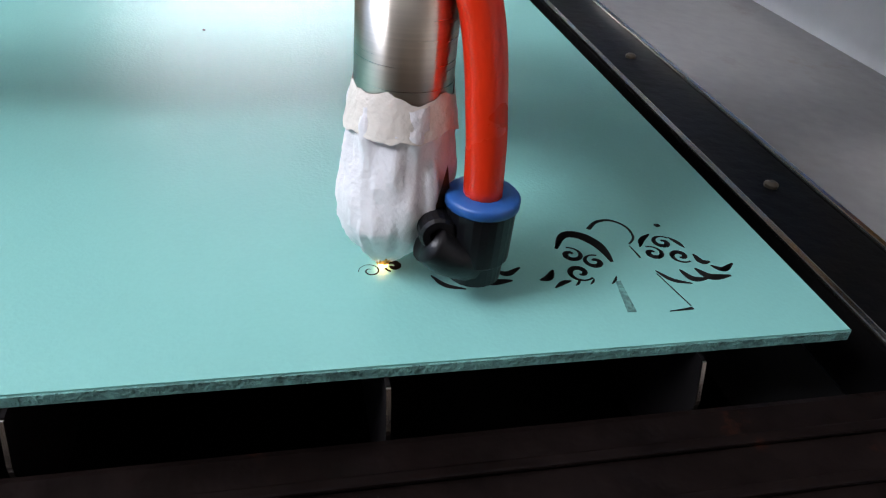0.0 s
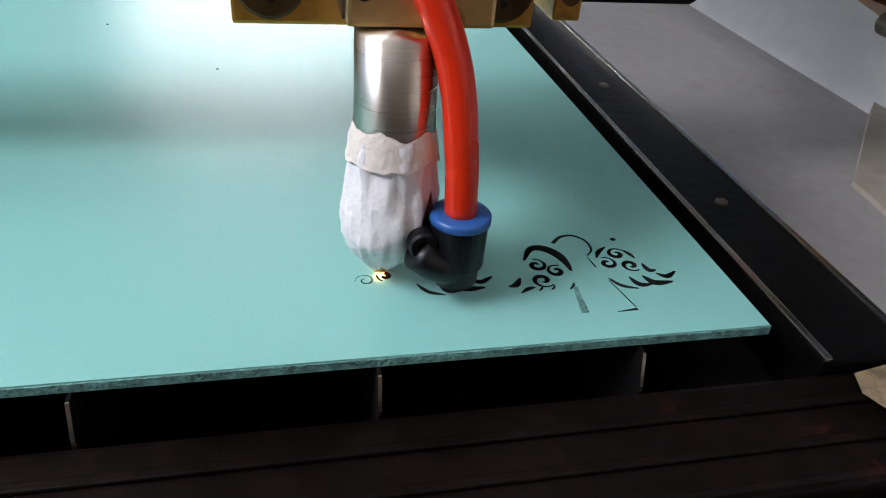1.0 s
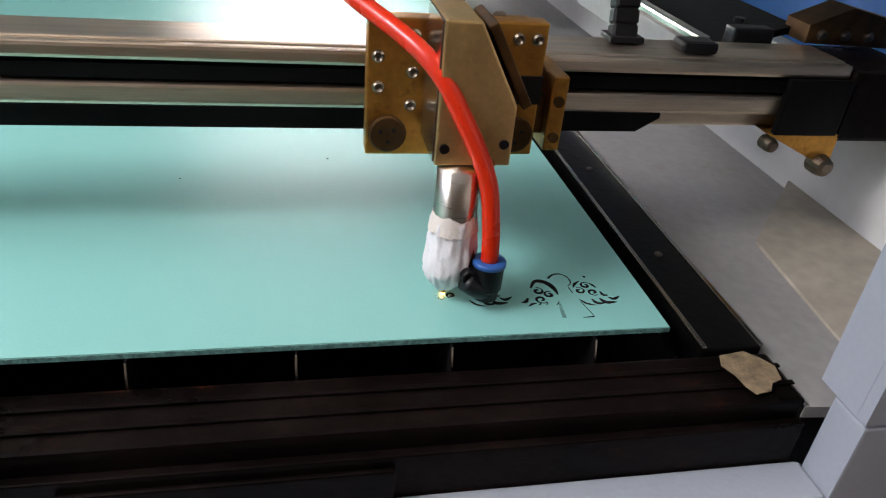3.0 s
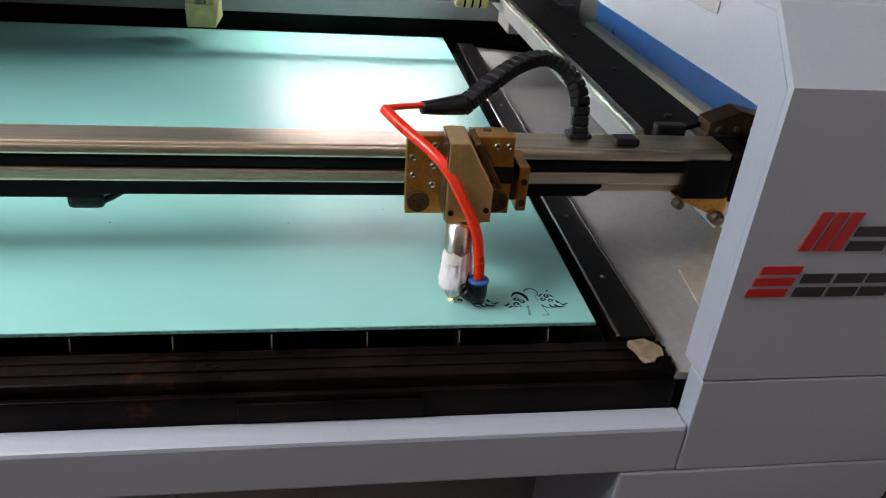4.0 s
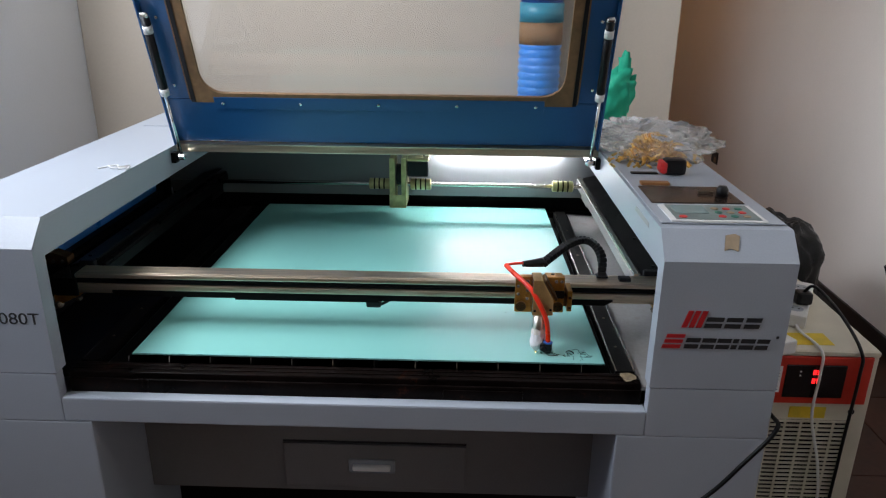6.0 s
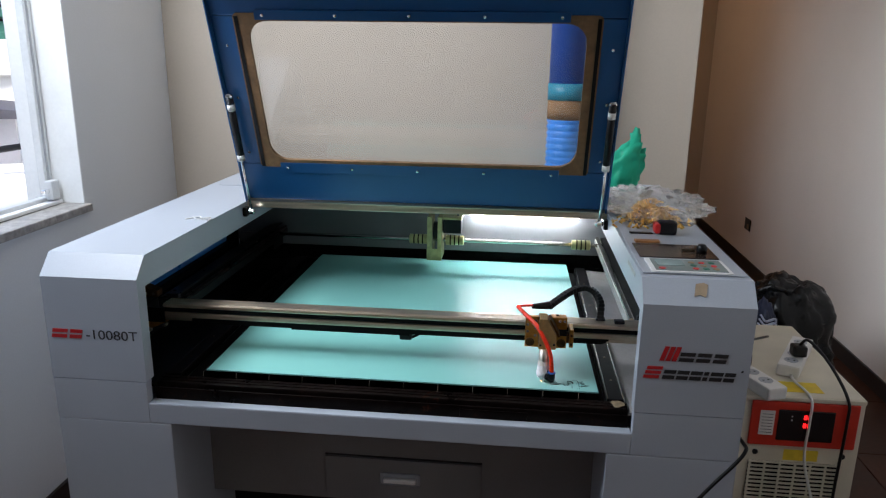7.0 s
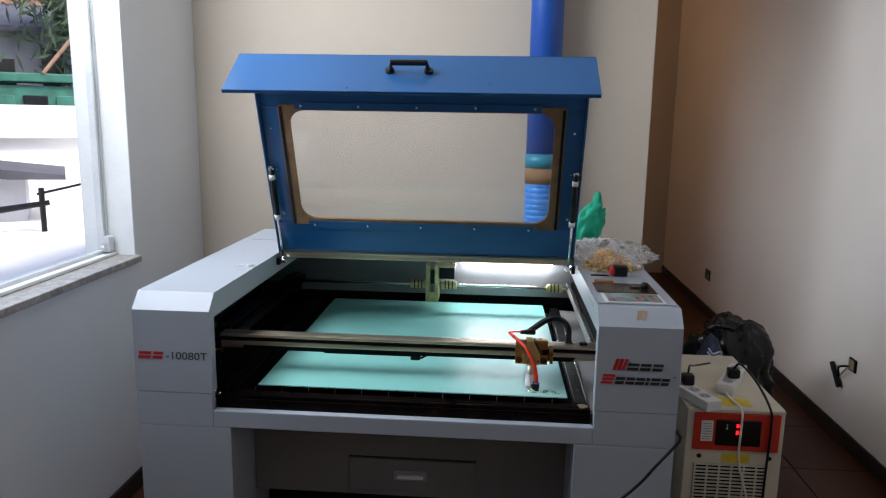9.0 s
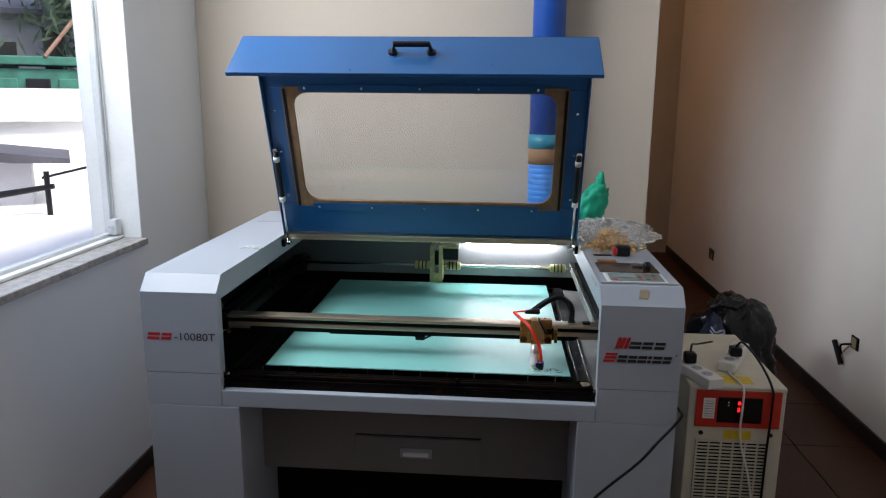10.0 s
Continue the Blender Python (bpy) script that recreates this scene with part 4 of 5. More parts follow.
    t.faces.new(rings[-1][::-1])
    part("paper_tape", t, TAPE, h, "crumpled white paper tape wrapped round the nozzle", smooth=True)
    t = bmesh.new()
    rings = []
    for z, r in ((0.8815, 0.0110), (0.879, 0.0116), (0.8755, 0.0123), (0.8725, 0.0129)):
        ring = []
        for k in range(40):
            a = 2 * math.pi * k / 40
            w = 0.0034 * noise.noise(Vector((math.cos(a) * 2, math.sin(a) * 2, z * 40))) + 0.001 * noise.noise(Vector((math.cos(a) * 6, math.sin(a) * 6, 1)))
            q = 0.0004 * noise.noise(Vector((math.cos(a) * 5, math.sin(a) * 5, z * 300)))
            ring.append(t.verts.new((X + 0.0027 + math.cos(a) * (r + q), 0.1108 + math.sin(a) * (r + q), z + w)))
        rings.append(ring)
    for a, b in zip(rings, rings[1:]):
        for k in range(40):
            t.faces.new((a[k], b[k], b[(k + 1) % 40], a[(k + 1) % 40]))
    part("tape_band", t, TAPE_CREAM, h, "cream tape band with torn edges", smooth=True)
    # gap in the wrapping towards the elbow
    t = bmesh.new()
    a0 = radians(-52)
    lo, hi = [], []
    for k in range(7):
        a = a0 + radians(26) * (k / 6 - 0.5) * 2
        w = 1 - abs(k / 6 - 0.5) * 2
        lo.append(t.verts.new((X + 0.0024 + 0.0147 * math.cos(a), 0.1108 + 0.0147 * math.sin(a), 0.8465)))
        hi.append(t.verts.new((X + 0.0026 + 0.0144 * math.cos(a), 0.1108 + 0.0144 * math.sin(a), 0.848 + 0.019 * w ** 1.4)))
    for k in range(6):
        t.faces.new((lo[k], lo[k + 1], hi[k + 1], hi[k]))
    bmesh.ops.solidify(t, geom=t.faces[:], thickness=0.0008)
    part("tape_gap", t, BRASS_DARK, h, "dark brass showing through a gap in the tape")
    part("nozzle_tip", lathe([(0.0035, 0.8375), (0.0016, 0.8332), (0.0012, 0.8330)], (X, 0.1105, 0), seg=14), BRASS, h)
    # push-in elbow for the air
    ex, ey = X + 0.0200, 0.0985
    el = part("air_elbow", lathe([(0.0045, 0.8370), (0.0066, 0.8385), (0.0068, 0.8435), (0.0078, 0.8445), (0.0080, 0.8575)], (ex, ey, 0), seg=28), PLASTIC, h, "black push-in elbow", smooth=False)
    part("elbow_arm", tube([(ex, ey - 0.001, 0.8425), (ex - 0.007, ey - 0.0035, 0.8462), (ex - 0.0125, ey - 0.004, 0.8505)], lambda s: 0.0055 - 0.0006 * s, 14), PLASTIC, el, smooth=True)
    part("elbow_ring", lathe([(0.0016, -0.0008), (0.002, -0.0025), (0.0036, -0.0025), (0.0042, -0.0018), (0.0042, 0.003), (0.003, 0.0035)], (ex - 0.0105, ey - 0.0025, 0.8525), axis="y", seg=20), PLASTIC, el)
    part("collar", lathe([(0.0080, 0.8577), (0.0086, 0.8580), (0.0086, 0.8598), (0.0080, 0.8604), (0.0052, 0.8604)], (ex, ey, 0), seg=28), COLLAR, el, "dark blue release collar", smooth=True)
    # air hose
    part("air_hose", tube([(ex, ey, 0.8595), (ex - 0.0012, ey + 0.001, 0.878), (ex - 0.0055, ey + 0.003, 0.903), (ex - 0.018, ey + 0.008, 0.930), (ex - 0.035, ey + 0.022, 0.955), (0.290, 0.158, 0.971), (0.278, 0.178, 0.977)], 0.0045, 14, n=8), RED_HOSE, h, "red air hose", smooth=True)
    part("hose_return", tube([(0.278, 0.178, 0.977), (0.290, 0.182, 0.978), (0.315, 0.188, 0.978)], 0.0026, 10), RED_HOSE, h, smooth=True)
    part("hose_sleeve", tube([(0.310, 0.187, 0.976), (0.328, 0.194, 0.975), (0.349, 0.204, 0.974)], lambda s: 0.0055 + 0.004 * s, 10), PLASTIC, h, smooth=True)
    part("spark", grid_blob((X, 0.1098, 0.8332), (0.0013, 0.0013, 0.0010), 3, 0.4, 3, 2), SPARK, h, "glowing cutting spot")
    return h


def build_chain():
    c = thing("cable_chain", (0.42, 0.23, 0.94), "black plastic cable chain arching over the gantry", "cable chain")
    path = smooth_path([(0.341, 0.202, 0.971), (0.366, 0.218, 0.986), (0.394, 0.238, 0.999), (0.424, 0.252, 1.004), (0.447, 0.25, 0.994), (0.460, 0.238, 0.972), (0.460, 0.226, 0.9385)], 4)
    for a, b in zip(path, path[1:]):
        d = (b - a)
        t = bmesh.new()
        bmesh.ops.create_cube(t, size=1)
        bmesh.ops.scale(t, vec=(d.length * 1.06, 0.016, 0.0125), verts=t.verts)
        bmesh.ops.bevel(t, geom=t.edges[:], offset=0.0016, segments=1, affect="EDGES")
        bmesh.ops.transform(t, matrix=Matrix.Translation((a + b) / 2) @ d.to_track_quat("X", "Z").to_matrix().to_4x4(), verts=t.verts)
        part("chain_link", t, CHAIN, c)
    part("chain_foot", bx(0.449, 0.471, 0.217, 0.235, 0.9383, 0.942, 0.001), PLASTIC, c)


# ---------------------------------------------------------------- lid
def build_lid():
    lid = thing("lid", (0, 0.62, 1.12), "open blue machine lid with a clear window and black handle", "lid")
    u, n = Vector((0, -0.357, 0.934)), Vector((0, 0.934, 0.357))
    base = Vector((0, 0.622, 1.118))

    def W(x, a, b):
        return base + Vector((x, 0, 0)) + u * a + n * b

    def slab(x0, x1, a0, a1, b0, b1, bev=0.0):
        t = bx(x0, x1, a0, a1, b0, b1, bev)
        for v in t.verts:
            v.co = W(v.co.x, v.co.y, v.co.z)
        return t

    HW = 0.503
    fr = part("lid_frame", slab(-HW, HW, -0.01, 0.105, 0, 0.03, 0.004), BLUE, lid)
    part("frame_rail", slab(-HW, HW, 0.515, 0.575, 0, 0.03, 0.004), BLUE, lid)
    for s in (-1, 1):
        a, b = sorted((s * 0.435, s * HW))
        part("frame_stile", slab(a, b, 0.1052, 0.5148, 0, 0.03, 0.004), BLUE, lid)
        a, b = sorted((s * (HW - 0.001), s * (HW + 0.003)))
        part("side_flange", slab(a, b, -0.01, 0.575, -0.018, 0.034, 0.001), BLUE, lid)
    # clamp strips round the window
    for x0, x1, a0, a1 in ((-0.39, 0.37, 0.082, 0.112), (-0.39, 0.37, 0.506, 0.53)):
        part("clamp_strip", slab(x0, x1, a0, a1, -0.004, -0.0003, 0.001), BLUE, lid)
        for k in range(5):
            x = x0 + 0.02 + k * (x1 - x0 - 0.04) / 4
            t = lathe([(0.004, 0), (0.0036, -0.002), (0.001, -0.003)], (0, 0, 0), seg=10)
            for v in t.verts:
                v.co = W(x + v.co.x, (a0 + a1) / 2 + v.co.y, -0.0042 + v.co.z)
            part("rivet", t, CHROME, lid)
    for s in (-1, 1):
        for a in (0.14, 0.30, 0.44):
            t = lathe([(0.004, 0), (0.0036, -0.002), (0.001, -0.003)], (0, 0, 0), seg=10)
            for v in t.verts:
                v.co = W(s * 0.474 + v.co.x, a + v.co.y, v.co.z)
            part("rivet", t, CHROME, lid)
    # rounded brown gasket round the pane
    def rr(hw, a0, a1, r, k=7):
        out = []
        for cx, ca, st in ((hw - r, a1 - r, 0), (-hw + r, a1 - r, 90), (-hw + r, a0 + r, 180), (hw - r, a0 + r, 270)):
            for i in range(k):
                an = radians(st + 90 * i / (k - 1))
                out.append((cx + r * math.cos(an), ca + r * math.sin(an)))
        return out
    outer, inner = rr(0.446, 0.098, 0.522, 0.012), rr(0.412, 0.121, 0.503, 0.05)
    t = bmesh.new()
    loops = [[t.verts.new(W(x, a, b)) for x, a in L] for L, b in ((outer, -0.0025), (inner, -0.0025), (inner, 0.006), (outer, 0.006))]
    for A, B in zip(loops, loops[1:] + loops[:1]):
        for i in range(len(A)):
            j = (i + 1) % len(A)
            t.faces.new((A[i], A[j], B[j], B[i]))
    bmesh.ops.recalc_face_normals(t, faces=t.faces)
    part("gasket", t, GASKET, lid, "brown board surround of the window")
    for s in (-1, 1):
        a, b = sorted((s * 0.433, s * 0.442))
        part("dark_seal", slab(a, b, 0.10, 0.515, -0.0045, -0.0027), PLASTIC, lid)
    pane = part("pane", slab(-0.43, 0.43, 0.11, 0.513, 0.008, 0.011), GLASS, lid, "clear acrylic pane")
    pane.visible_shadow = False
    # hood with front panel
    def cheek(x):
        return [W(x, 0.5752, 0.0), W(x, 0.656, -0.272), W(x, 0.701, -0.095), W(x, 0.60, 0.034)]
    for s in (-1, 1):
        t = bmesh.new()
        a = [t.verts.new(p) for p in cheek(s * (HW - 0.003))]
        b = [t.verts.new(p) for p in cheek(s * HW)]
        t.faces.new(a)
        t.faces.new(b[::-1])
        for i in range(4):
            t.faces.new((a[i], b[i], b[(i + 1) % 4], a[(i + 1) % 4]))
        bmesh.ops.recalc_face_normals(t, faces=t.faces)
        part("hood_cheek", t, BLUE, lid)

    def plate(p, q, th, name, x0=-HW - 0.001, x1=HW + 0.001):
        (a0, b0), (a1, b1) = p, q
        d = Vector((a1 - a0, b1 - b0)).normalized()
        nn = Vector((-d.y, d.x)) * th
        t = bmesh.new()
        lo = [t.verts.new(W(x0, *c)) for c in (p, q, (a1 + nn.x, b1 + nn.y), (a0 + nn.x, b0 + nn.y))]
        hi = [t.verts.new(W(x1, *c)) for c in (p, q, (a1 + nn.x, b1 + nn.y), (a0 + nn.x, b0 + nn.y))]
        t.faces.new(lo)
        t.faces.new(hi[::-1])
        for i in range(4):
            t.faces.new((lo[i], hi[i], hi[(i + 1) % 4], lo[(i + 1) % 4]))
        bmesh.ops.recalc_face_normals(t, faces=t.faces)
        bmesh.ops.bevel(t, geom=t.edges[:], offset=0.0012, segments=2, affect="EDGES")
        return part(name, t, BLUE, lid)
    plate((0.656, -0.272), (0.701, -0.095), -0.004, "hood_panel")
    plate((0.7015, -0.0935), (0.60, 0.036), -0.004, "hood_slope")
    plate((0.649, -0.270), (0.656, -0.2725), 0.012, "hood_lip")
    # handle on the front panel
    p0, p1 = Vector((0.6615, -0.250)), Vector((0.6945, -0.12))
    d = (p1 - p0).normalized()
    out = Vector((d.y, -d.x)) * -1
    if (u * out.x + n * out.y).y > 0:
        out = -out
    mid = p0 + d * 0.075
    foot = lambda x, k: W(x - 0.006, *(mid + out * k))
    hd = part("handle", tube([foot(-0.052, 0.005), foot(-0.048, 0.033), foot(0.048, 0.033), foot(0.052, 0.005)], 0.0085, 10, curved=False), PLASTIC, lid, "black plastic pull handle", smooth=False)
    for x in (-0.053, 0.053):
        part("handle_foot", tube([foot(x, 0.0042), foot(x, 0.012)], 0.013, 12, curved=False), PLASTIC, hd)
    part("bottom_flange", slab(-HW, HW, -0.012, -0.0102, -0.012, 0.03), ALU, lid)
    # gas struts
    for s in (-1, 1):
        st = thing("gas_strut", (s * 0.487, 0.60, 1.075), "gas strut with black cylinder and bright rod holding the lid", "gas strut", "gas struts")
        top, bot = Vector((s * 0.487, 0.500, 1.402)), Vector((s * 0.487, 0.600, 1.076))
        top.y -= 0.012
        mid_ = top.lerp(bot, 0.52)
        part("cylinder", tube([top, mid_], 0.0095, 14, curved=False), PLASTIC, st, smooth=True)
        part("rod", tube([mid_, bot], 0.004, 10, curved=False), CHROME, st, smooth=True)
        for k in (0.06, 0.48):
            part("sleeve", tube([top.lerp(bot, k), top.lerp(bot, k + 0.05)], 0.0102, 14, curved=False), WHITE_PL, st, smooth=True)
        part("ball_joint", lathe([(0.004, -0.009), (0.008, -0.006), (0.008, 0.006), (0.004, 0.009)], top, axis="x", seg=14), CHROME, st)
        part("ball_joint", lathe([(0.004, -0.012), (0.008, -0.006), (0.008, 0.006), (0.004, 0.014 if s > 0 else 0.009)], bot, axis="x", seg=14), CHROME, st)
        part("mount", bx(s * 0.498, s * 0.5095, bot.y - 0.012, bot.y + 0.012, bot.z - 0.014, bot.z + 0.012, 0.002), BLACK, st)


# ---------------------------------------------------------------- things round the machine
def build_duct():
    p = thing("exhaust_duct", (0.433, 1.39, FLOOR), "blue exhaust duct rising behind the machine, taped at a joint", "duct")
    part("pipe", lathe([(0.069, 1.42), (0.069, TOP - 0.002)], (0.433, 1.39, 0), seg=36), PIPE, p, smooth=True)
    part("joint_band", lathe([(0.072, 1.36), (0.072, 1.4195)], (0.433, 1.39, 0), seg=36), TEAL_BAND, p, smooth=True)
    part("tape_wrap", lathe([(0.0705, 1.29), (0.0712, 1.32), (0.0705, 1.3595)], (0.433, 1.39, 0), seg=36), GASKET, p, "brown tape", smooth=True)
    prof = []
    z = FLOOR
    while z < 1.285:
        prof += [(0.066, z), (0.072, z + 0.01), (0.066, z + 0.02)]
        z += 0.024
    part("ribbed_hose", lathe(prof, (0.433, 1.39, 0), seg=30), HOSE_L, p, "light blue ribbed hose", smooth=True)


def build_console_things():
    z = 1.1036
    b = thing("bag_of_gold_pieces", (0.62, 0.52, z), "clear plastic bag half full of small gold pieces", "plastic bag")
    random.seed(2)
    gold = bmesh.new()
    for _ in range(420):
        a, r = random.uniform(0, 6.28), abs(random.gauss(0, 0.5))
        c = Vector((0.602 + 0.075 * r * math.cos(a), 0.50 + 0.06 * r * math.sin(a), z + 0.006 + max(0, 0.05 * (1 - r * r)) * random.random()))
        t = bmesh.new()
        bmesh.ops.create_cube(t, size=1)
        bmesh.ops.scale(t, vec=(0.014, 0.006, 0.004), verts=t.verts)
        bmesh.ops.transform(t, matrix=Matrix.Translation(c) @ Euler((random.uniform(-1, 1), random.uniform(-1, 1), random.uniform(0, 3))).to_matrix().to_4x4(), verts=t.verts)
        merge(gold, t)
    tagged(part("gold_piece", gold, GOLD, b), kind="stuff")
    film_ = grid_blob((0.625, 0.535, z + 0.036), (0.105, 0.088, 0.042), 5, 0.45, 4.0, 5, flat=-0.0355)
    fo = part("film", film_, CLEAR_BAG, b, "crumpled clear film", smooth=True)
    fo.visible_shadow = False
    fo2 = part("film", grid_blob((0.60, 0.66, z + 0.03), (0.09, 0.09, 0.03), 8, 0.6, 4.5, 5, flat=-0.0295), CLEAR_BAG, b, smooth=True)
    fo2.visible_shadow = False
    t = thing("tape_measure", (0.625, 0.40, z), "black and red tape measure lying on the console", "tape measure")
    part("body", bx(0.60, 0.645, 0.375, 0.41, z + 0.0005, z + 0.033, 0.008), PLASTIC, t)
    part("grip", bx(0.592, 0.606, 0.374, 0.411, z + 0.003, z + 0.028, 0.006), RED_PL, t, "red grip")
    part("hook", bx(0.535, 0.59, 0.384, 0.398, z + 0.0005, z + 0.003, 0.001), PLASTIC, t)
    c = thing("wood_offcut", (0.56, 0.30, z), "small orange-brown wooden offcut beside the control cover", "offcut")
    part("piece", bx(0.535, 0.59, 0.293, 0.312, z + 0.0005, z + 0.006, 0.001), ORANGE, c)
    r = thing("remote", (0.63, 0.88, z), "flat black remote lying at the back of the console", "remote")
    part("body", bx(0.60, 0.655, 0.875, 0.90, z + 0.0005, z + 0.012, 0.003), PLASTIC, r)
    g = thing("carrier_bag", (0.60, 0.93, z), "green plastic carrier bag standing on the console", "plastic bag")
    gb = grid_blob((0.575, 0.93, z + 0.07), (0.055, 0.035, 0.085), 12, 0.35, 3.0, 4, flat=-0.0695)
    for v in gb.verts:
        k = max(0, (v.co.z - z) / 0.16)
        v.co.x += 0.045 * k * k
    part("bag", gb, GREEN_BAG, g, smooth=True)
    part("bag_corner", grid_blob((0.618, 0.93, z + 0.155), (0.016, 0.014, 0.045), 15, 0.5, 3.0, 3), GREEN_BAG, g, smooth=True)
    w = thing("thread_scrap", (-0.54, 0.38, 1.1), "loose scrap of white thread on the machine housing", "thread")
    part("strand", tube([(-0.575, 0.37, 1.1015), (-0.55, 0.40, 1.102), (-0.53, 0.37, 1.1025), (-0.515, 0.385, 1.102), (-0.512, 0.36, 1.1015)], 0.0018, 6), WHITE_PL, w)
    part("strand", tube([(-0.565, 0.395, 1.1015), (-0.54, 0.365, 1.105), (-0.52, 0.40, 1.102)], 0.0016, 6), WHITE_PL, w)
    # plate added for the lighter strip at the back of the housing top
    d = thing("housing_back_plate", (-0.62, 0.93, 1.1), "thin grey plate added for the lighter back part of the housing top", "paper")
    part("sheet", bx(-0.69, -0.53, 0.86, 1.0, 1.1004, 1.1016), GREY, d)


def build_chiller():
    x0, x1, y0, y1, z0, z1 = 0.892, 1.208, 0.507, 1.06, FLOOR + 0.025, 0.643
    c = thing("water_chiller", (1.05, 0.78, FLOOR), "cream and red water chiller with a lit red display", "chiller")
    part("body", bx(x0, x1, y0, y1, z0, z1, 0.005), CREAM, c)
    for x in (x0 + 0.04, x1 - 0.04):
        for y in (y0 + 0.05, y1 - 0.05):
            part("foot", lathe([(0.018, 0), (0.018, 0.026)], (x, y, FLOOR), seg=14), PLASTIC, c)
    part("front_edge", bx(x0 + 0.002, x1 - 0.002, y0 - 0.006, y0 - 0.0002, 0.631, 0.6425, 0.002), CREAM, c)
    pn = part("control_panel", bx(0.915, 1.192, y0 - 0.008, y0 - 0.0002, 0.499, 0.629, 0.003), RED_PANEL, c, "orange-red control panel")
    disp = part("display", bx(0.985, 1.13, y0 - 0.011, y0 - 0.0082, 0.518, 0.608, 0.002), SCREEN, pn, "dark display window")
    for z, n_ in ((0.583, 2), (0.559, 2)):
        for k in range(n_):
            x = 1.05 + k * 0.011
            for dx0, dx1, dz0, dz1 in ((0, 0.0075, 0, 0.002), (0, 0.0075, 0.0053, 0.0073), (0, 0.0075, 0.0105, 0.0125), (0, 0.002, 0, 0.0125), (0.0055, 0.0075, 0, 0.0125)):
                part("digit_segment", bx(x + dx0, x + dx1, y0 - 0.0124, y0 - 0.0112, z + dz0, z + dz1), DIGIT, disp)
    for z in (0.589, 0.578):
        part("indicator", bx(1.018, 1.0215, y0 - 0.0122, y0 - 0.0112, z, z + 0.0035), WHITE_PL, disp)
    part("info_label", bx(0.938, 0.976, y0 - 0.0098, y0 - 0.0082, 0.531, 0.603), WHITE_PL, pn)
    for k in range(7):
        part("printed_line", bx(0.943, 0.971, y0 - 0.0104, y0 - 0.0099, 0.538 + k * 0.009, 0.5395 + k * 0.009), BLACK_INK, pn)
    part("yellow_label", bx(1.015, 1.105, y0 - 0.0012, y0 - 0.0002, 0.454, 0.486), YELLOW, c)
    for x in (0.94, 1.168):
        part("panel_screw", lathe([(0.008, 0), (0.008, -0.002), (0.005, -0.0035)], (x, y0 - 0.0002, 0.474), axis="y", seg=14), PLASTIC, c)
    gr = part("grille", bx(0.925, 1.17, y0 - 0.002, y0 - 0.0002, FLOOR + 0.05, 0.448), BLACK, c, "black intake grille with cream louvres")
    k, z = 0, FLOOR + 0.056
    while z < 0.444:
        part("louvre", bx(0.925, 1.17, y0 - 0.006, y0 - 0.0022, z, z + 0.0052), CREAM, gr)
        z += 0.0125
    for x in (0.925, 0.965, 1.005, 1.045, 1.085, 1.125, 1.163):
        part("grille_bar", bx(x, x + 0.006, y0 - 0.0075, y0 - 0.0062, FLOOR + 0.05, 0.448), CREAM, gr)
    part("top_label", bx(1.0, 1.11, 0.535, 0.60, z1 + 0.0003, z1 + 0.001), YELLOW, c)

    def strip(at, ang, n_):
        s = thing("power_strip", at, "white multi-socket power strip lying on the chiller", "power strip", "power strips")
        turn = Matrix.Translation(at) @ Matrix.Rotation(ang, 4, "Z")
        def tr(bm):
            bmesh.ops.transform(bm, matrix=turn, verts=bm.verts)
            return bm
        L = 0.055 * n_ / 2 + 0.02
        part("case", tr(bx(-L, L, -0.03, 0.03, 0.0005, 0.036, 0.006)), WHITE_PL, s)
        for k in range(n_):
            x = -L + 0.045 + k * 0.055
            k_ = part("socket", tr(lathe([(0.019, 0.0362), (0.019, 0.0368), (0.016, 0.0365)], (x, 0, 0), seg=20)), GREY, s)
            for dy in (-0.008, 0.008):
                part("contact_hole", tr(lathe([(0.003, 0.0369), (0.003, 0.0372)], (x, dy, 0), seg=8)), PLASTIC, k_)
        return tr, L
    tr, L = strip((0.928, 0.57, z1 + 0.001), radians(-68), 3)
    p = thing("plug", tr(bx(0, 0.001, 0, 0.001, 0, 0.001)).verts[:][0].co.copy(), "black mains plug pushed into the power strip", "plug", "mains plugs")
    part("body", bx(0.895, 0.935, 0.60, 0.64, z1 + 0.0385, z1 + 0.075, 0.008), PLASTIC, p)
    part("cord", tube([(0.915, 0.62, z1 + 0.07), (0.93, 0.66, z1 + 0.09), (0.97, 0.75, z1 + 0.06), (1.05, 0.83, z1 + 0.045)], 0.0038, 8), PLASTIC, p, smooth=True)
    tr, L = strip((1.105, 0.745, z1 + 0.001), radians(62), 4)
    p = thing("plug", (1.09, 0.71, z1 + 0.04), "black mains plug with a cord running down the chiller", "plug", "mains plugs")
    part("body", bx(1.075, 1.115, 0.685, 0.725, z1 + 0.0385, z1 + 0.072, 0.008), PLASTIC, p)
    part("cord", tube([(1.095, 0.705, z1 + 0.07), (1.11, 0.68, z1 + 0.095), (1.14, 0.60, z1 + 0.06), (1.155, 0.50, z1 + 0.004), (1.157, 0.488, z1 - 0.06), (1.152, 0.485, 0.40), (1.15, 0.485, FLOOR + 0.02), (1.1, 0.40, FLOOR + 0.006)], 0.0042, 9), PLASTIC, p, smooth=True)
    w = thing("white_cable", (1.06, 0.5, z1), "thin white cable hanging over the chiller front", "cable")
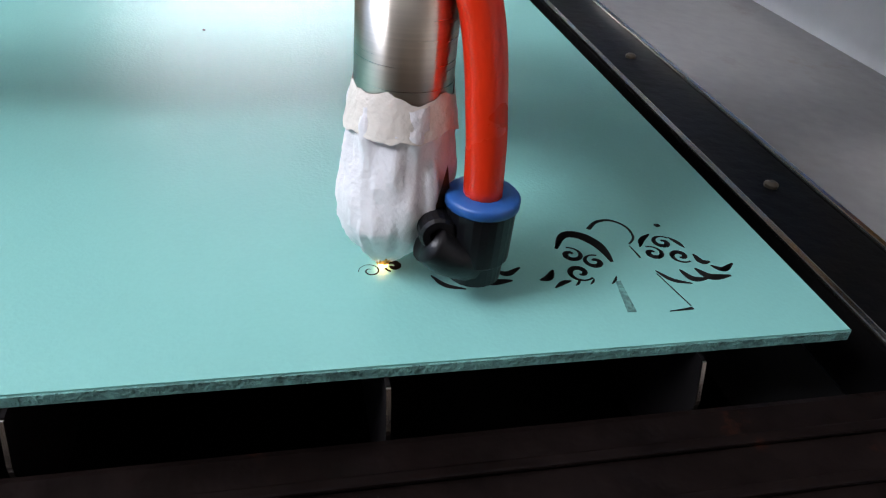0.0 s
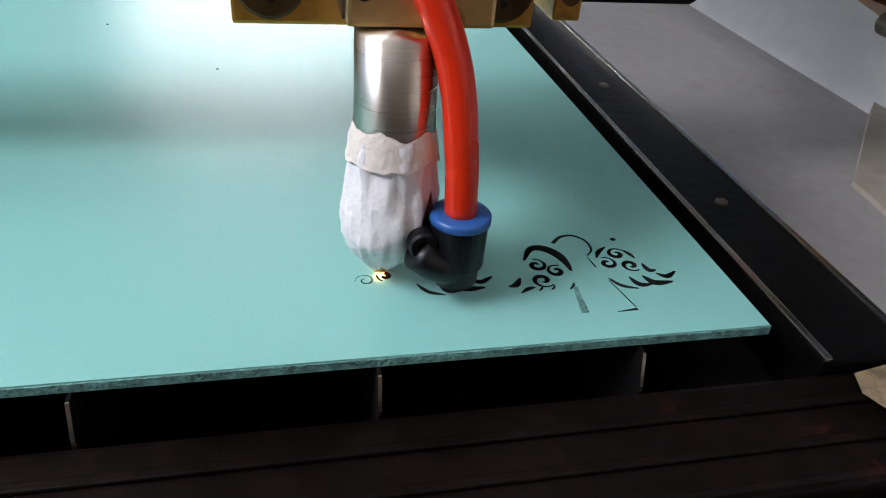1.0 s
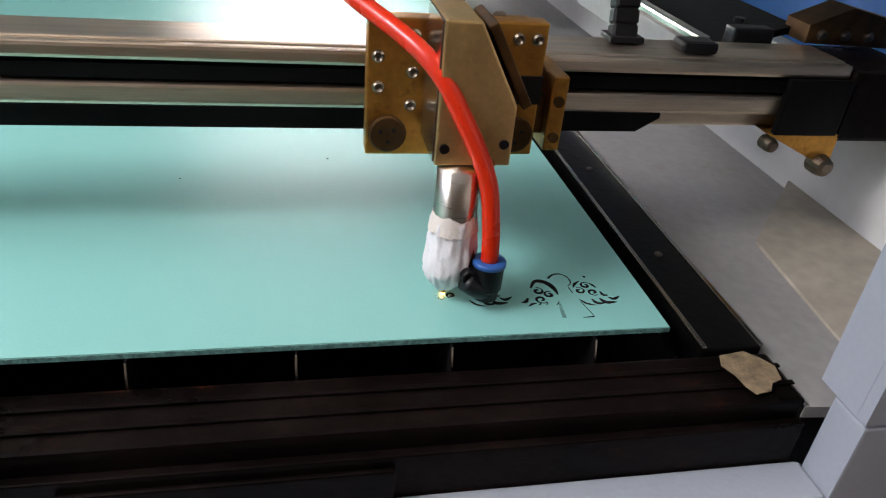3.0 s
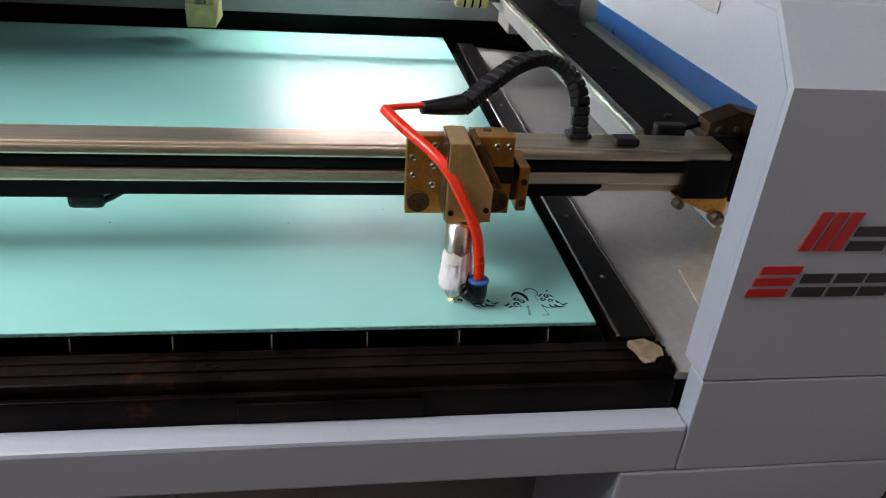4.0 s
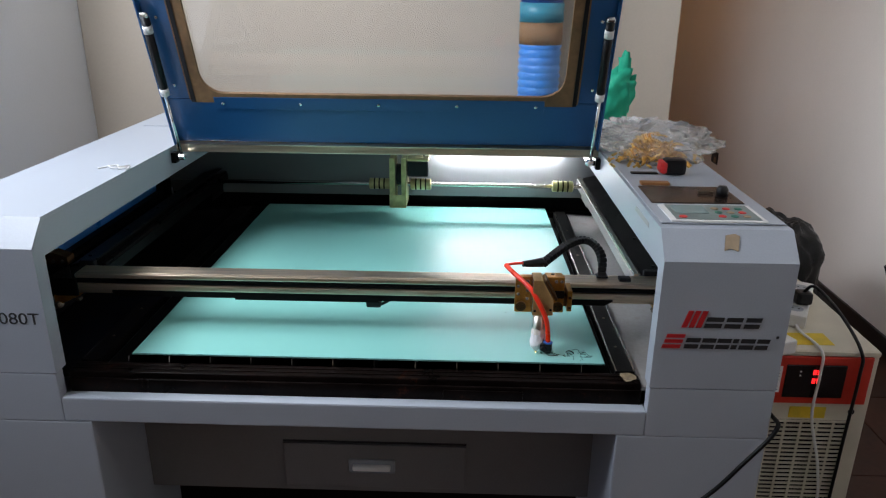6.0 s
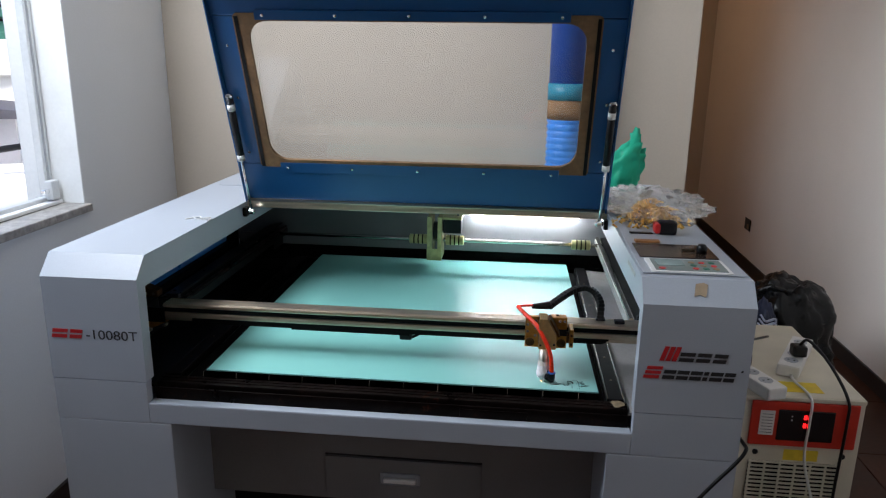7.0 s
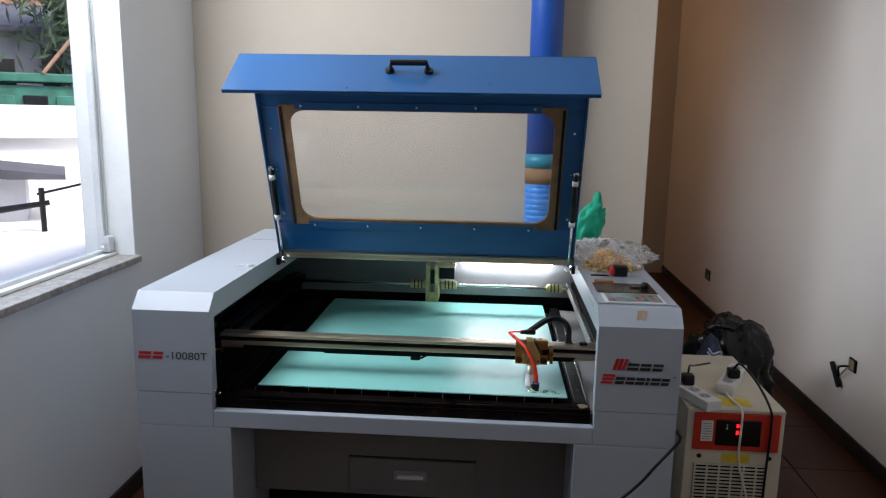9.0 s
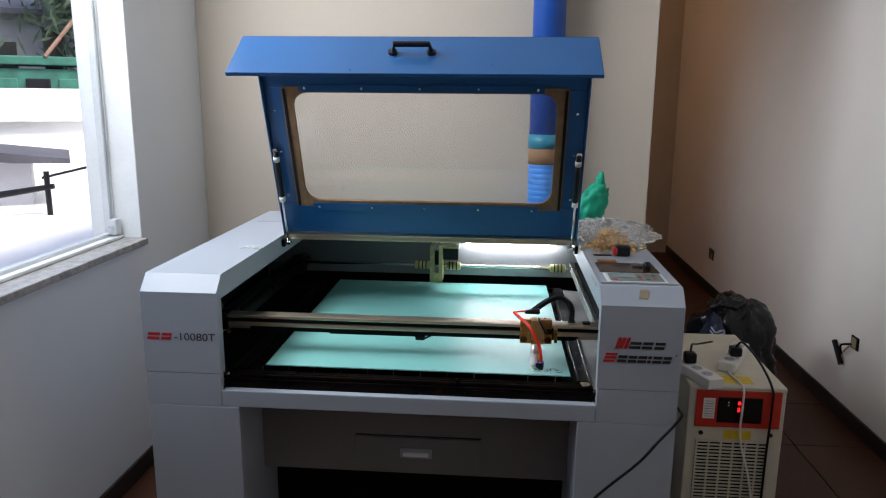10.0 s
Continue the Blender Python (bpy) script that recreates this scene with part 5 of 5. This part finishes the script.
    part("cable", tube([(1.062, 0.66, z1 + 0.012), (1.05, 0.60, z1 + 0.008), (1.062, 0.50, z1 + 0.002), (1.062, 0.487, z1 - 0.06), (1.063, 0.486, 0.47), (1.10, 0.485, 0.34), (1.12, 0.485, 0.22), (1.10, 0.48, FLOOR + 0.02), (1.06, 0.44, FLOOR + 0.006)], 0.0036, 9), WHITE_PL, w, smooth=True)
    w = thing("black_cable", (0.76, 0.3, 0.5), "black cable sagging from the chiller past the machine", "cable")
    part("cable", tube([(0.80, 0.56, 0.66), (0.748, 0.40, 0.70), (0.735, 0.2, 0.745), (0.734, 0.03, 0.765), (0.726, -0.018, 0.762), (0.67, -0.034, 0.70), (0.622, -0.034, 0.637), (0.52, -0.03, 0.532), (0.45, -0.03, 0.43), (0.41, -0.03, 0.28), (0.39, -0.03, FLOOR + 0.006)], 0.0038, 10), BLACK, w, smooth=True)


def build_bags():
    b = thing("bin_bag", (1.4, 1.5, FLOOR), "full black plastic bin bag on the floor by the wall", "bin bag")
    part("bag", grid_blob((1.345, 1.50, FLOOR + 0.28), (0.195, 0.16, 0.30), 21, 0.22, 2.2, 5, flat=-0.279), BIN_BAG, b, smooth=True)
    part("bag_neck", grid_blob((1.31, 1.49, FLOOR + 0.53), (0.085, 0.07, 0.05), 33, 0.32, 3.2, 4), BIN_BAG, b, smooth=True)
    part("bag_neck", grid_blob((1.44, 1.52, FLOOR + 0.46), (0.075, 0.07, 0.06), 37, 0.3, 3.2, 4), BIN_BAG, b, smooth=True)
    # extra lump whose pale streaks stand for specular glare on the bin bag
    s = thing("bag_glare_lump", (1.205, 1.32, FLOOR), "dark lump with pale streaks added for the glare on the bin bag", "bag")
    base = grid_blob((1.205, 1.32, FLOOR + 0.26), (0.07, 0.06, 0.25), 41, 0.25, 2.5, 5, flat=-0.259)
    part("bag", base, GLARE_DARK, s, smooth=True)
    for k in range(8):
        z = FLOOR + 0.38 + k * 0.016
        w = 0.045 - 0.004 * abs(k - 3)
        part("glare_streak", tube([(1.205 - w, 1.272, z + 0.012), (1.19, 1.252, z - 0.006), (1.22, 1.252, z + 0.004), (1.205 + w, 1.272, z - 0.016)], lambda q: 0.0048 - 0.003 * abs(q - 0.5), 7), GLARE_PALE, s, smooth=True)


def build_outlets():
    o = thing("cable_outlet", (EAST, 3.74, 0.42), "small dark open cable outlet in the wall", "outlet", "wall outlets")
    part("box", bx(EAST - 0.006, EAST - 0.0005, 3.68, 3.80, 0.365, 0.445, 0.003), PLASTIC, o)
    part("rim", bx(EAST - 0.009, EAST - 0.0062, 3.70, 3.74, 0.375, 0.41, 0.002), CARD, o)
    y, z = 1.455, 0.492
    o = thing("cable_outlet", (EAST, y, z), "open wall box with loose wires and a dangling socket", "outlet", "wall outlets")
    part("box", bx(EAST - 0.008, EAST - 0.0005, y - 0.033, y + 0.033, z - 0.03, z + 0.03, 0.003), BLACK, o)
    part("rim", bx(EAST - 0.011, EAST - 0.0082, y - 0.022, y + 0.022, z - 0.023, z + 0.023, 0.002), CARD, o)
    part("wire", tube([(EAST - 0.01, y + 0.012, z - 0.01), (EAST - 0.04, y + 0.045, z - 0.025), (EAST - 0.03, y + 0.07, z - 0.055), (EAST - 0.02, y + 0.075, z - 0.08)], 0.005, 8), BLACK, o, smooth=True)
    part("wire", tube([(EAST - 0.01, y + 0.012, z - 0.005), (EAST - 0.03, y + 0.03, z - 0.045), (EAST - 0.02, y + 0.06, z - 0.065)], 0.004, 8), CARD, o, smooth=True)
    part("dangling_socket", tube([(EAST - 0.02, y + 0.07, z - 0.13), (EAST - 0.022, y + 0.11, z - 0.085), (EAST - 0.024, y + 0.15, z - 0.04)], 0.012, 10, curved=False), BLACK, o)


def build_floor_tiles():
    fl = bpy.data.objects["floor"]
    me = bpy.data.meshes.new("tile")
    t = bx(-0.2235, 0.2235, -0.2235, 0.2235, -0.006, 0.0, 0.0015, seg=1)
    t.to_mesh(me)
    t.free()
    me.materials.append(TILE)
    y = SOUTH + 0.23
    while y < FAR:
        x = WEST + 0.23
        while x < EAST:
            o = new("tile", me)
            o.parent = fl
            o.location = (x, y, FLOOR - 0.0002)
            x += 0.45
        y += 0.45


build_room()
build_window()
build_outside()
machine = build_machine()
build_bed(machine)
build_sheet()
gantry = build_gantry()
build_drive()
head = build_head()
build_chain()
build_lid()
build_duct()
build_console_things()
build_chiller()
build_bags()
build_outlets()
build_floor_tiles()


def motions():
    xs = [(0.0, 0.3357, 0.108), (0.5, 0.3405, 0.112), (1.0, 0.337, 0.109), (1.5, 0.330, 0.108), (2.0, 0.3275, 0.107), (2.5, 0.3348, 0.108), (3.2, 0.333, 0.110),
          (4.0, 0.330, 0.110), (4.5, 0.333, 0.111), (5.0, 0.334, 0.114), (5.5, 0.327, 0.111), (6.2, 0.328, 0.111), (7.0, 0.330, 0.111), (7.5, 0.336, 0.111), (8.0, 0.340, 0.111),
          (8.5, 0.337, 0.112), (9.0, 0.345, 0.112), (9.5, 0.349, 0.112), (10.0, 0.348, 0.111)]
    walk(head, [(t, pose(x, y, 0.832)) for t, x, y in xs])
    walk(gantry, [(t, pose(0, 0.21 + (y - 0.110), 0.893)) for t, x, y in xs])


motions()
